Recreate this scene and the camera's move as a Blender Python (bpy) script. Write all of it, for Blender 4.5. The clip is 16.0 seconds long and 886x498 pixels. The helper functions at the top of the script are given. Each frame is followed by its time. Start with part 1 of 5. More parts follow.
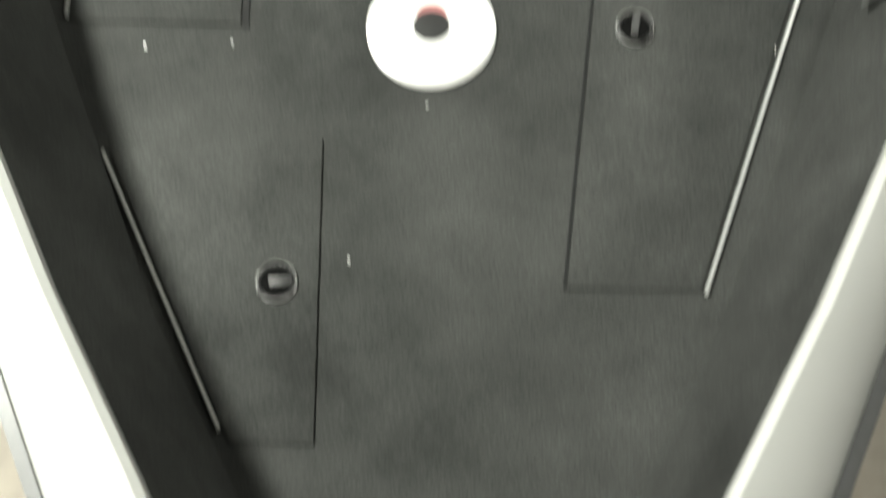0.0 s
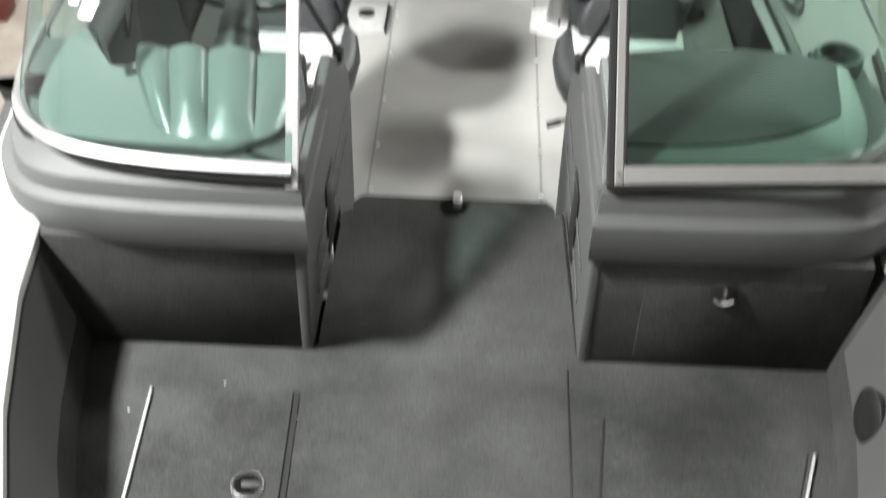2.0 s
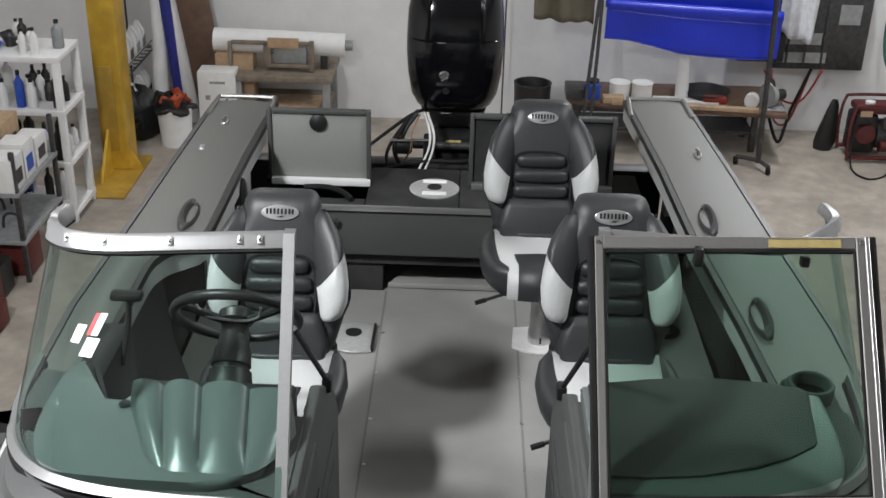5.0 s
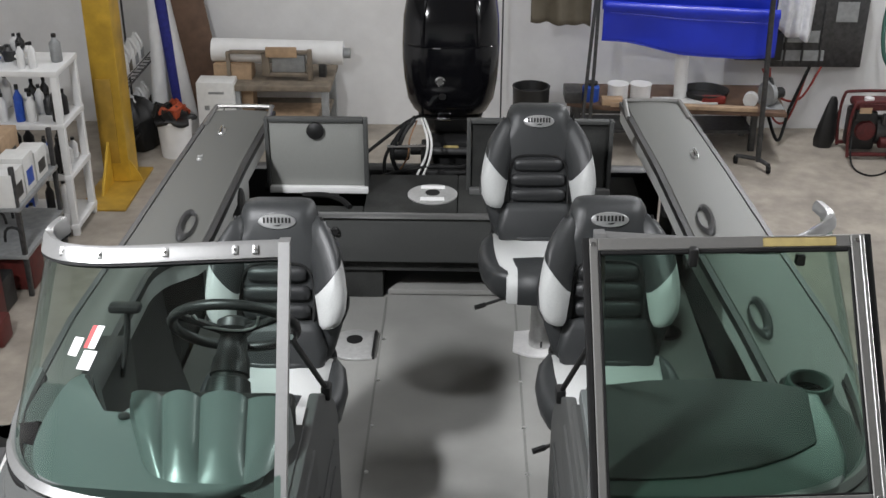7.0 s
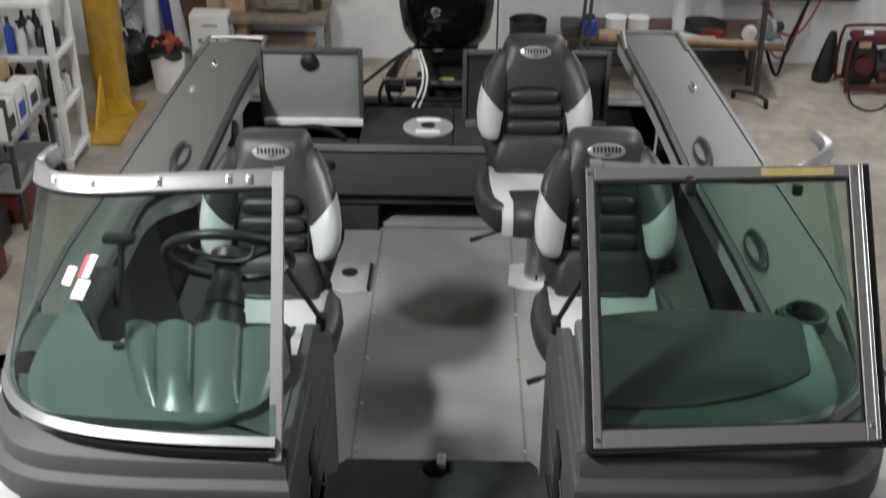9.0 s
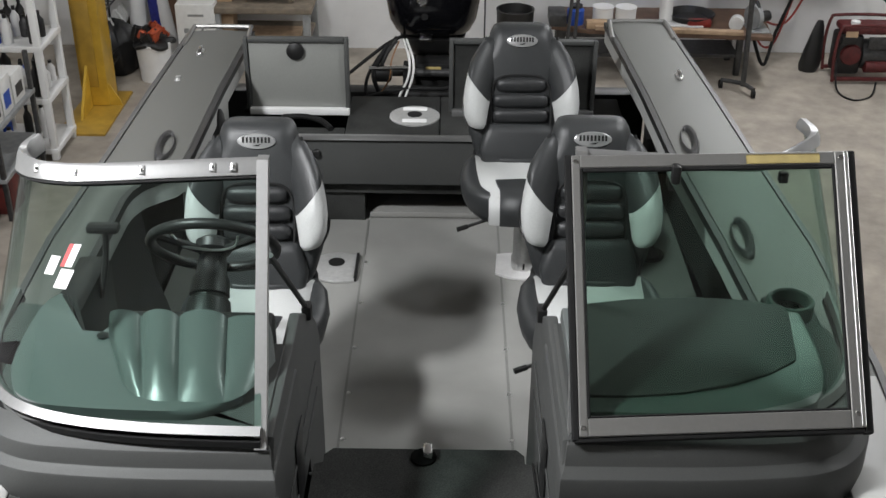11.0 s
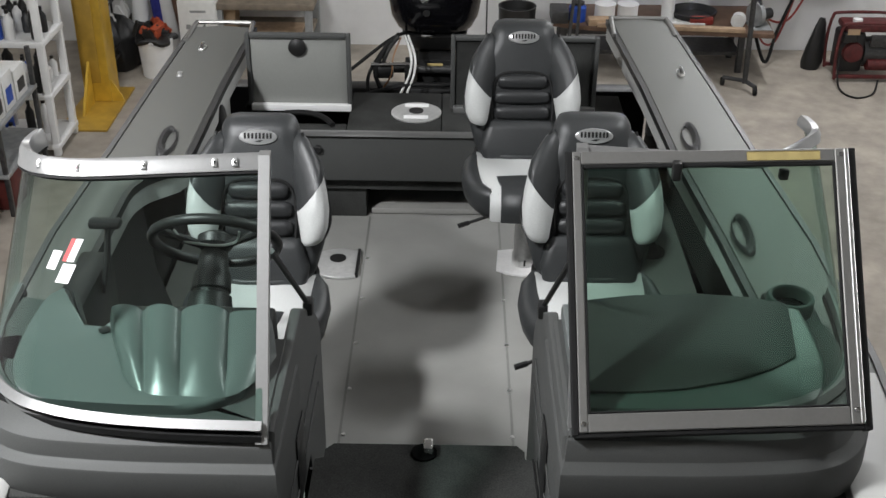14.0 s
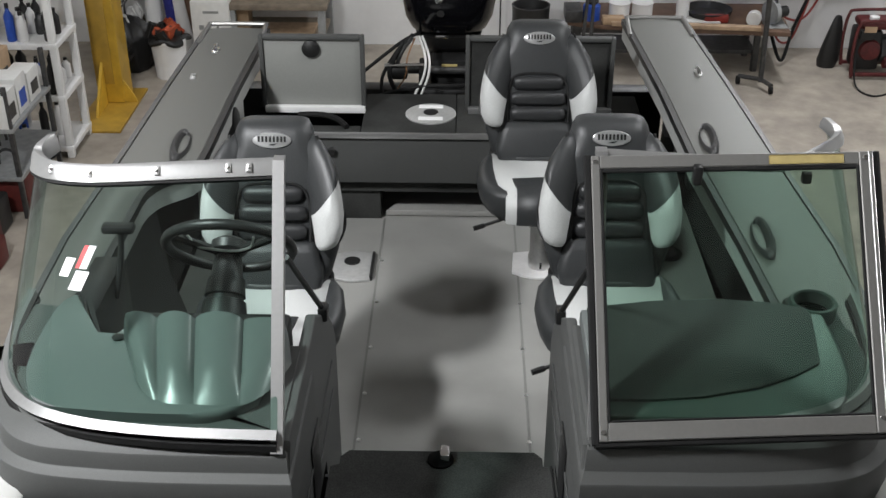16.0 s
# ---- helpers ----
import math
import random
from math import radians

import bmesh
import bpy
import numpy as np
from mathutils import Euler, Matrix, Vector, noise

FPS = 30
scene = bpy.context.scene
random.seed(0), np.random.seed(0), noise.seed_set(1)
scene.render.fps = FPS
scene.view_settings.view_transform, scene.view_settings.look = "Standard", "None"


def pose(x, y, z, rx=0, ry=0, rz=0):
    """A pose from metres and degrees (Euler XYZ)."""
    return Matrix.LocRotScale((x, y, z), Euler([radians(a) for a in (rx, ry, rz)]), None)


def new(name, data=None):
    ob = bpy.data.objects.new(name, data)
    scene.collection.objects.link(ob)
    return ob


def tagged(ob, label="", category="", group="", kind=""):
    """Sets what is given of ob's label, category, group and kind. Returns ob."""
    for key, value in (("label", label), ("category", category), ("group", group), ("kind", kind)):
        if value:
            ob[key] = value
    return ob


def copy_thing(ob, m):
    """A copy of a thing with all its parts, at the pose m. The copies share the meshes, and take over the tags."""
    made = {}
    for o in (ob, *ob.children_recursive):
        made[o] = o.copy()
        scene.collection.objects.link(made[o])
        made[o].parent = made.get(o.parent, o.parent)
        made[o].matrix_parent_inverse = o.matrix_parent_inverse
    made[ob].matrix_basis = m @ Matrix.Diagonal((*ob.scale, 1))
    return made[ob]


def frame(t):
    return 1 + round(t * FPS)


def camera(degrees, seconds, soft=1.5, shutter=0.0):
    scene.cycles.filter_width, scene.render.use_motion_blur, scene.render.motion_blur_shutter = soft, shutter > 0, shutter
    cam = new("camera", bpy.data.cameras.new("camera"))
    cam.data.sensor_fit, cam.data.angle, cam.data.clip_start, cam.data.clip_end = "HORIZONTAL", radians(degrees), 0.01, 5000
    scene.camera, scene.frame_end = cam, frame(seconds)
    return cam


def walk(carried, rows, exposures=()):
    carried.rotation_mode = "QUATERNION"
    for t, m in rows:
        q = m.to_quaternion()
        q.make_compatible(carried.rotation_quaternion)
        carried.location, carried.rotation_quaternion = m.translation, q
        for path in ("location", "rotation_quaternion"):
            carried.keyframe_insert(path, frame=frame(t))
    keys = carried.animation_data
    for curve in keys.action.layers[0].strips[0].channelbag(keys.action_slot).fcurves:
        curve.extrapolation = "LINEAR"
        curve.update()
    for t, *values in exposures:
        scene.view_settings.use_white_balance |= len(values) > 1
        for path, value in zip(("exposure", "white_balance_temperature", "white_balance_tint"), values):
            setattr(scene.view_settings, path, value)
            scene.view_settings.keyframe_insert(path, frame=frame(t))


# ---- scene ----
# ---- camera ----
# seconds, eye x y z, tilt below level, turn to the left, roll
ROWS = [
    (0.0, 0.056, -1.156, 2.125, 72.11, 0.29, 1.01),
    (0.5, 0.052, -1.172, 2.173, 63.68, 1.60, 0.51),
    (1.0, 0.068, -1.244, 2.194, 53.28, 2.26, 0.50),
    (1.5, 0.036, -1.311, 2.195, 45.81, 1.18, 1.36),
    (2.0, 0.036, -1.336, 2.221, 40.85, 1.46, 1.46),
    (2.5, 0.035, -1.351, 2.258, 36.44, 1.76, 0.88),
    (3.0, 0.034, -1.359, 2.277, 33.34, 1.63, 0.83),
    (3.5, 0.032, -1.360, 2.293, 31.02, 1.70, 0.95),
    (4.0, 0.030, -1.360, 2.303, 29.54, 1.55, 1.02),
    (4.5, 0.028, -1.360, 2.314, 27.84, 1.41, 1.51),
    (5.0, 0.026, -1.353, 2.332, 26.29, 0.88, 1.46),
    (7.5, 0.053, -1.355, 2.335, 25.87, 1.08, -0.05),
    (8.0, 0.056, -1.358, 2.342, 25.63, 0.80, -0.09),
    (8.5, 0.050, -1.359, 2.327, 26.27, 1.02, 0.17),
    (9.0, 0.048, -1.348, 2.312, 29.15, 0.87, 0.37),
    (9.5, 0.052, -1.343, 2.303, 29.87, 0.59, 0.79),
    (12.0, 0.055, -1.344, 2.303, 29.45, -0.01, 0.44),
    (12.5, 0.054, -1.347, 2.305, 29.72, 0.13, 0.71),
    (13.0, 0.057, -1.351, 2.306, 29.61, 0.28, 0.56),
    (13.5, 0.059, -1.353, 2.307, 29.63, 0.37, 0.34),
    (14.0, 0.056, -1.350, 2.304, 29.75, 0.30, 0.66),
    (14.5, 0.054, -1.345, 2.305, 29.89, 0.50, 0.63),
    (15.0, 0.051, -1.339, 2.305, 29.96, 0.59, 0.44),
    (15.5, 0.049, -1.327, 2.304, 29.73, 0.93, 0.11),
    (16.0, 0.047, -1.311, 2.300, 29.83, 1.04, 0.15),
]
cam = camera(42, 16.0, soft=1.5, shutter=1.0)
EXPOSURES = [(0.0, 0.75, 7100, 2), (1.0, 0.7, 7300, 2), (1.5, 1.0, 7000, 2), (2.0, 1.25, 6700, 11), (2.5, 1.28, 6550, 13), (3.0, 0.95, 6550, 12), (3.5, 0.25, 6550, 12), (4.0, 0.0, 6500, 14), (5.0, -0.1, 6500, 13), (8.0, -0.16, 6500, 13), (9.0, -0.23, 6550, 12), (12.0, -0.13, 6550, 12), (16.0, -0.13, 6550, 12)]
walk(cam, [(t, pose(x, y, z, 90 - p, 0, w) @ pose(0, 0, 0, 0, 0, r)) for t, x, y, z, p, w, r in ROWS], EXPOSURES)

# ---- world and lights ----
world = bpy.data.worlds.new("world")
scene.world = world
world.use_nodes = True
world.node_tree.nodes["Background"].inputs["Color"].default_value = (0.5, 0.52, 0.55, 1)
world.node_tree.nodes["Background"].inputs["Strength"].default_value = 0.05

GROUND = -1.25
CEIL = 3.4
# unseen ceiling tubes, two set by shadows, three added for brightness: x, y, watts, length
LIGHTS = [(-1.98, 0.12, 252, 0.45), (2.1, 1.9, 62, 0.45), (-2.4, 6.2, 35, 1.2), (2.7, 5.0, 55, 1.2), (2.6, 7.3, 85, 1.2)]


# ---- helpers of this scene ----
def mat(name, color, rough=0.6, metal=0.0, var=0.15, scale=30, bump=0.0, bscale=200, coat=0.0, stain=0.0, spec=0.5):
    m = bpy.data.materials.new(name)
    m.use_nodes = True
    nt = m.node_tree
    b = nt.nodes["Principled BSDF"]
    b.inputs["Roughness"].default_value = rough
    b.inputs["Metallic"].default_value = metal
    b.inputs["Coat Weight"].default_value = coat
    b.inputs["Specular IOR Level"].default_value = spec
    tc = nt.nodes.new("ShaderNodeTexCoord")
    n = nt.nodes.new("ShaderNodeTexNoise")
    n.inputs["Scale"].default_value = scale
    n.inputs["Detail"].default_value = 4
    nt.links.new(tc.outputs["Object"], n.inputs["Vector"])
    r = nt.nodes.new("ShaderNodeValToRGB")
    c = Vector(color)
    r.color_ramp.elements[0].position, r.color_ramp.elements[1].position = 0.3, 0.7
    r.color_ramp.elements[0].color = (*(c * (1 - var)), 1)
    r.color_ramp.elements[1].color = (*(c * (1 + var)), 1)
    nt.links.new(n.outputs["Fac"], r.inputs["Fac"])
    out = r.outputs["Color"]
    if stain:
        s = nt.nodes.new("ShaderNodeTexNoise")
        s.inputs["Scale"].default_value = 2.3
        s.inputs["Detail"].default_value = 6
        s.inputs["Roughness"].default_value = 0.65
        nt.links.new(tc.outputs["Object"], s.inputs["Vector"])
        mp = nt.nodes.new("ShaderNodeMapRange")
        mp.inputs["From Min"].default_value, mp.inputs["From Max"].default_value = 0.35, 0.65
        mp.inputs["To Min"].default_value, mp.inputs["To Max"].default_value = 1 - stain, 1 + stain * 0.5
        nt.links.new(s.outputs["Fac"], mp.inputs["Value"])
        mx = nt.nodes.new("ShaderNodeVectorMath")
        mx.operation = "SCALE"
        nt.links.new(out, mx.inputs[0])
        nt.links.new(mp.outputs["Result"], mx.inputs["Scale"])
        out = mx.outputs["Vector"]
        rr = nt.nodes.new("ShaderNodeMapRange")
        rr.inputs["To Min"].default_value, rr.inputs["To Max"].default_value = max(rough - 0.1, 0), min(rough + 0.1, 1)
        nt.links.new(s.outputs["Fac"], rr.inputs["Value"])
        nt.links.new(rr.outputs["Result"], b.inputs["Roughness"])
    nt.links.new(out, b.inputs["Base Color"])
    if bump:
        n2 = nt.nodes.new("ShaderNodeTexNoise")
        n2.inputs["Scale"].default_value = bscale
        n2.inputs["Detail"].default_value = 3
        nt.links.new(tc.outputs["Object"], n2.inputs["Vector"])
        bp = nt.nodes.new("ShaderNodeBump")
        bp.inputs["Strength"].default_value = bump
        bp.inputs["Distance"].default_value = 0.002
        nt.links.new(n2.outputs["Fac"], bp.inputs["Height"])
        nt.links.new(bp.outputs["Normal"], b.inputs["Normal"])
    return m


def glass_mat(name, tint, gloss=0.062):
    m = bpy.data.materials.new(name)
    m.use_nodes = True
    nt = m.node_tree
    nt.nodes.remove(nt.nodes["Principled BSDF"])
    tr = nt.nodes.new("ShaderNodeBsdfTransparent")
    tr.inputs["Color"].default_value = (*tint, 1)
    gl = nt.nodes.new("ShaderNodeBsdfGlossy")
    gl.inputs["Roughness"].default_value = 0.02
    lw = nt.nodes.new("ShaderNodeLayerWeight")
    lw.inputs["Blend"].default_value = 0.5
    pw = nt.nodes.new("ShaderNodeMath")
    pw.operation = "POWER"
    pw.inputs[1].default_value = 5
    nt.links.new(lw.outputs["Facing"], pw.inputs[0])
    # gloss of both faces of the pane together
    gs_ = nt.nodes.new("ShaderNodeMath")
    gs_.operation = "MULTIPLY_ADD"
    gs_.inputs[1].default_value, gs_.inputs[2].default_value = 0.9, gloss
    nt.links.new(pw.outputs[0], gs_.inputs[0])
    mx = nt.nodes.new("ShaderNodeMixShader")
    nt.links.new(gs_.outputs[0], mx.inputs["Fac"])
    nt.links.new(tr.outputs["BSDF"], mx.inputs[1])
    nt.links.new(gl.outputs["BSDF"], mx.inputs[2])
    nt.links.new(mx.outputs["Shader"], nt.nodes["Material Output"].inputs["Surface"])
    return m


def lamp_mat(name, color, strength):
    m = bpy.data.materials.new(name)
    m.use_nodes = True
    b = m.node_tree.nodes["Principled BSDF"]
    b.inputs["Emission Color"].default_value = (*color, 1)
    b.inputs["Emission Strength"].default_value = strength
    return m


def thing(name, loc=(0, 0, 0), label="", category="", group="", kind=""):
    ob = new(name)
    ob.location = loc
    ob.empty_display_size = 0.05
    return tagged(ob, label, category, group, kind)


def part(name, bm, material, parent=None, label="", smooth=40):
    bmesh.ops.recalc_face_normals(bm, faces=bm.faces)
    me = bpy.data.meshes.new(name)
    bm.to_mesh(me)
    bm.free()
    me.materials.append(material)
    if smooth:
        for p in me.polygons:
            p.use_smooth = True
        me.set_sharp_from_angle(angle=radians(smooth))
    ob = new(name, me)
    if parent is not None:
        ob.parent = parent
        if parent.type == "EMPTY":
            ob.matrix_parent_inverse = Matrix.Translation(-parent.location)
    if label:
        ob["label"] = label
    return ob


def solid(name, bm, material, label, category, group="", kind="", smooth=40):
    return tagged(part(name, bm, material, None, label, smooth), label, category, group, kind)


def bevel_all(bm, verts, w, seg):
    vs = set(verts)
    es = [e for e in bm.edges if e.verts[0] in vs and e.verts[1] in vs]
    bmesh.ops.bevel(bm, geom=es, offset=w, segments=seg, profile=0.5, affect="EDGES", clamp_overlap=True)


def box(bm, x0, x1, y0, y1, z0, z1, bev=0.0, seg=2, m=None):
    r = bmesh.ops.create_cube(bm, size=1)
    for v in r["verts"]:
        v.co = Vector(((x0 + x1) / 2 + v.co.x * (x1 - x0), (y0 + y1) / 2 + v.co.y * (y1 - y0), (z0 + z1) / 2 + v.co.z * (z1 - z0)))
        if m is not None:
            v.co = m @ v.co
    if bev:
        bevel_all(bm, r["verts"], bev, seg)
    return bm


def B(*a, **k):
    return box(bmesh.new(), *a, **k)


def prism(bm, pts, axis, a, b, bev=0.0, seg=2):
    def co(p, h):
        return {"x": (h, p[0], p[1]), "y": (p[0], h, p[1]), "z": (p[0], p[1], h)}[axis]
    va = [bm.verts.new(co(p, a)) for p in pts]
    vb = [bm.verts.new(co(p, b)) for p in pts]
    bm.faces.new(va)
    bm.faces.new(vb[::-1])
    n = len(pts)
    for i in range(n):
        bm.faces.new((va[i], vb[i], vb[(i + 1) % n], va[(i + 1) % n]))
    if bev:
        es = [e for e in bm.edges if e.verts[0] in va and e.verts[1] in va or e.verts[0] in vb and e.verts[1] in vb]
        bmesh.ops.bevel(bm, geom=es, offset=bev, segments=seg, profile=0.5, affect="EDGES", clamp_overlap=True)
    return bm


def loft(bm, rings, closed=True, caps=True):
    vs = [[bm.verts.new(p) for p in r] for r in rings]
    n = len(vs[0])
    for a, b in zip(vs, vs[1:]):
        for i in range(n if closed else n - 1):
            j = (i + 1) % n
            bm.faces.new((a[i], a[j], b[j], b[i]))
    if caps and closed:
        bm.faces.new(vs[0][::-1])
        bm.faces.new(vs[-1])
    return bm


def frame_of(d):
    d = Vector(d).normalized()
    u = d.cross(Vector((0, 0, 1)) if abs(d.z) < 0.95 else Vector((1, 0, 0))).normalized()
    return u, d.cross(u).normalized()


def cyl(bm, p0, p1, r0, r1=None, n=16):
    p0, p1 = Vector(p0), Vector(p1)
    u, v = frame_of(p1 - p0)
    r1 = r0 if r1 is None else r1
    ring = lambda c, r: [c + r * (math.cos(2 * math.pi * i / n) * u + math.sin(2 * math.pi * i / n) * v) for i in range(n)]
    return loft(bm, [ring(p0, r0), ring(p1, r1)])


def lathe(bm, c, prof, n=24, axis=(0, 0, 1)):
    c, d = Vector(c), Vector(axis).normalized()
    u, v = frame_of(d)
    rings = [[c + h * d + max(r, 1e-4) * (math.cos(2 * math.pi * i / n) * u + math.sin(2 * math.pi * i / n) * v) for i in range(n)] for r, h in prof]
    return loft(bm, rings)


def spline(pts, k=8):
    pts = [Vector(p) for p in pts]
    out = []
    for i in range(len(pts) - 1):
        a, b, c, d = pts[max(i - 1, 0)], pts[i], pts[i + 1], pts[min(i + 2, len(pts) - 1)]
        for j in range(k):
            t = j / k
            out.append(0.5 * ((2 * b) + (c - a) * t + (2 * a - 5 * b + 4 * c - d) * t * t + (3 * b - a - 3 * c + d) * t ** 3))
    return out + [pts[-1]]


def tube(bm, pts, r, n=8, closed=False):
    pts = [Vector(p) for p in pts]
    m = len(pts)
    rings = []
    u = None
    for i, p in enumerate(pts):
        d = (pts[(i + 1) % m] - pts[i - 1]) if closed else (pts[min(i + 1, m - 1)] - pts[max(i - 1, 0)])
        if u is None:
            u, v = frame_of(d)
        else:
            d = d.normalized()
            u = (u - u.dot(d) * d).normalized()
            v = d.cross(u)
        rings.append([p + r * (math.cos(2 * math.pi * k / n) * u + math.sin(2 * math.pi * k / n) * v) for k in range(n)])
    if closed:
        rings.append(rings[0])
    return loft(bm, rings, caps=not closed)


def sweep(bm, pts, prof, up=(0, 0, 1), caps=True):
    """prof: (side, up) pairs; side points to the right of the way."""
    pts = [Vector(p) for p in pts]
    m = len(pts)
    rings = []
    for i, p in enumerate(pts):
        d = (pts[min(i + 1, m - 1)] - pts[max(i - 1, 0)]).normalized()
        s = d.cross(Vector(up)).normalized()
        w = s.cross(d).normalized()
        rings.append([p + a * s + b * w for a, b in prof])
    return loft(bm, rings, caps=caps)


def rrect(w, h, r, n=4):
    pts = []
    for cx, cy, a0 in ((w / 2 - r, h / 2 - r, 0), (-w / 2 + r, h / 2 - r, 90), (-w / 2 + r, -h / 2 + r, 180), (w / 2 - r, -h / 2 + r, 270)):
        for i in range(n + 1):
            a = radians(a0 + 90 * i / n)
            pts.append((cx + r * math.cos(a), cy + r * math.sin(a)))
    return pts


def lerp_table(x, table):
    xs, ys = zip(*table)
    return float(np.interp(x, xs, ys))


# ---- materials ----
CARPET = mat("charcoal_carpet", (0.044, 0.045, 0.043), 0.95, var=0.35, scale=260, bump=0.5, bscale=500, stain=0.5, spec=0.15)
SOLE = mat("grey_vinyl_floor", (0.285, 0.283, 0.268), 0.55, var=0.1, scale=350, bump=0.3, bscale=300, stain=0.12)
WHITEHULL = mat("white_hull_paint", (0.44, 0.44, 0.425), 0.35, var=0.03, scale=5, coat=0.3)
# lid grey raised for the light that the lid reflects
LIDP = mat("lit_lid_grey", (0.25, 0.255, 0.24), 0.5, var=0.06, scale=300, bump=0.05)
PAINT = mat("grey_metallic_paint", (0.118, 0.12, 0.11), 0.46, metal=0.2, var=0.12, scale=700, bump=0.06, bscale=500)
MOULD = mat("grey_moulded_plastic", (0.07, 0.072, 0.07), 0.58, var=0.12, scale=500, bump=0.12, bscale=450, spec=0.28)
DASH = mat("dash_plastic", (0.12, 0.133, 0.13), 0.3, var=0.06, scale=500, bump=0.03, bscale=450)
PINKLAB = mat("faded_red_label", (0.42, 0.16, 0.16), 0.6, var=0.1)
RAILM = mat("dark_grey_rail", (0.045, 0.045, 0.045), 0.4, var=0.15, scale=100)
# near-black for the latch cup and for shade inside shallow recesses
HOLE = mat("recess_shade_black", (0.005, 0.005, 0.005), 0.95, var=0.1, spec=0.05)
SEAM = mat("floor_seam_strip", (0.19, 0.19, 0.18), 0.6, var=0.15, scale=200)
PANELG = mat("dark_grey_panel", (0.062, 0.063, 0.06), 0.6, var=0.15, scale=400, bump=0.12, bscale=450)
DARKDASH = mat("dark_dash_lid", (0.03, 0.032, 0.03), 0.55, var=0.1, scale=400, bump=0.03, bscale=400)
BLACK = mat("black_plastic", (0.012, 0.012, 0.012), 0.45, var=0.2, scale=120, bump=0.15, bscale=300)
RUBBER = mat("black_rubber", (0.012, 0.012, 0.012), 0.7, var=0.2, scale=100, spec=0.2)
VINYL = mat("charcoal_vinyl", (0.032, 0.034, 0.035), 0.42, var=0.1, scale=200, bump=0.35, bscale=350)
VINYLB = mat("black_vinyl", (0.026, 0.027, 0.028), 0.42, var=0.12, scale=200, bump=0.35, bscale=350)
VINYLW = mat("light_grey_vinyl", (0.55, 0.56, 0.55), 0.5, var=0.05, scale=200, bump=0.25, bscale=350)
ALU = mat("brushed_aluminium", (0.72, 0.72, 0.71), 0.35, metal=1.0, var=0.08, scale=90)
ALUG = mat("grey_anodised_frame", (0.24, 0.236, 0.226), 0.4, metal=0.55, var=0.03, scale=120)
CHROME = mat("chrome", (0.8, 0.8, 0.8), 0.12, metal=1.0, var=0.03)
WHITEP = mat("white_plastic", (0.78, 0.78, 0.77), 0.45, var=0.04, scale=12)
BASEW = mat("cast_base_plate", (0.75, 0.74, 0.73), 0.35, metal=0.2, var=0.04, scale=60)
GLASS = glass_mat("green_tinted_glass", (0.65, 0.785, 0.735))
GLASS3 = glass_mat("green_tinted_rear_glass", (0.65, 0.785, 0.735), 0.03)
# light on the gunwale lip put into its grey; the side panel is pale
LIPP = mat("pale_lit_paint", (0.42, 0.425, 0.41), 0.45, var=0.05, scale=40)
GLASS2 = glass_mat("green_tinted_panel", (0.585, 0.695, 0.63))
COWL = mat("black_gloss_paint", (0.004, 0.004, 0.005), 0.14, var=0.1, coat=0.15, spec=0.35)
CONC = mat("concrete_floor", (0.36, 0.32, 0.27), 0.7, var=0.12, scale=9, bump=0.2, bscale=60, stain=0.25)
WALLM = mat("white_painted_wall", (0.78, 0.78, 0.775), 0.75, var=0.03, scale=4, bump=0.2, bscale=40, stain=0.06)
CEILM = mat("ceiling_board", (0.42, 0.42, 0.42), 0.85, var=0.03, scale=5)
YELLOW = mat("yellow_lift_paint", (0.62, 0.38, 0.04), 0.4, var=0.12, scale=8, stain=0.22)
OCHRE = mat("dull_ochre_paint", (0.42, 0.25, 0.03), 0.55, var=0.2, scale=6, stain=0.3)
OLDWOOD = mat("old_grey_wood", (0.2, 0.165, 0.125), 0.75, var=0.25, scale=14, bump=0.2, bscale=60)
WOOD = mat("raw_wood", (0.36, 0.25, 0.16), 0.7, var=0.25, scale=14, bump=0.2, bscale=60)
DARKWOOD = mat("dark_board", (0.12, 0.07, 0.045), 0.6, var=0.25, scale=10)
CARD = mat("cardboard", (0.42, 0.29, 0.18), 0.85, var=0.12, scale=20)
CARDW = mat("white_cardboard", (0.7, 0.7, 0.68), 0.8, var=0.05, scale=20)
BLUE = mat("blue_tarpaulin", (0.014, 0.035, 0.5), 0.33, var=0.06, scale=5, bump=0.25, bscale=18)
BLUEP = mat("blue_plastic", (0.02, 0.08, 0.42), 0.4, var=0.15)
RED = mat("red_paint", (0.24, 0.03, 0.022), 0.45, var=0.2, scale=20)
DARKRED = mat("dark_red_paint", (0.1, 0.016, 0.013), 0.5, var=0.25, scale=20)
OLIVE = mat("olive_cloth", (0.12, 0.103, 0.075), 0.9, var=0.1, scale=9, bump=0.4, bscale=60)
STEEL = mat("dark_steel", (0.07, 0.07, 0.07), 0.45, metal=0.6, var=0.3, scale=30)
GREYBOX = mat("grey_metal", (0.3, 0.31, 0.31), 0.5, metal=0.3, var=0.15, scale=20)
WHITECLOTH = mat("white_bag", (0.75, 0.76, 0.78), 0.6, var=0.1, scale=20, bump=0.6, bscale=30)
YTAPE = mat("yellow_label", (0.42, 0.33, 0.13), 0.7, var=0.1, scale=40)
REDLAB = mat("red_label", (0.6, 0.05, 0.05), 0.6, var=0.05)
BADGE = mat("badge_metal", (0.5, 0.5, 0.5), 0.3, metal=0.6, var=0.05)
CAST = mat("cast_grey_plate", (0.45, 0.45, 0.44), 0.36, metal=0.3, var=0.08, scale=60)
SATIN = mat("satin_aluminium", (0.42, 0.42, 0.417), 0.3, metal=0.75, var=0.03, scale=90)
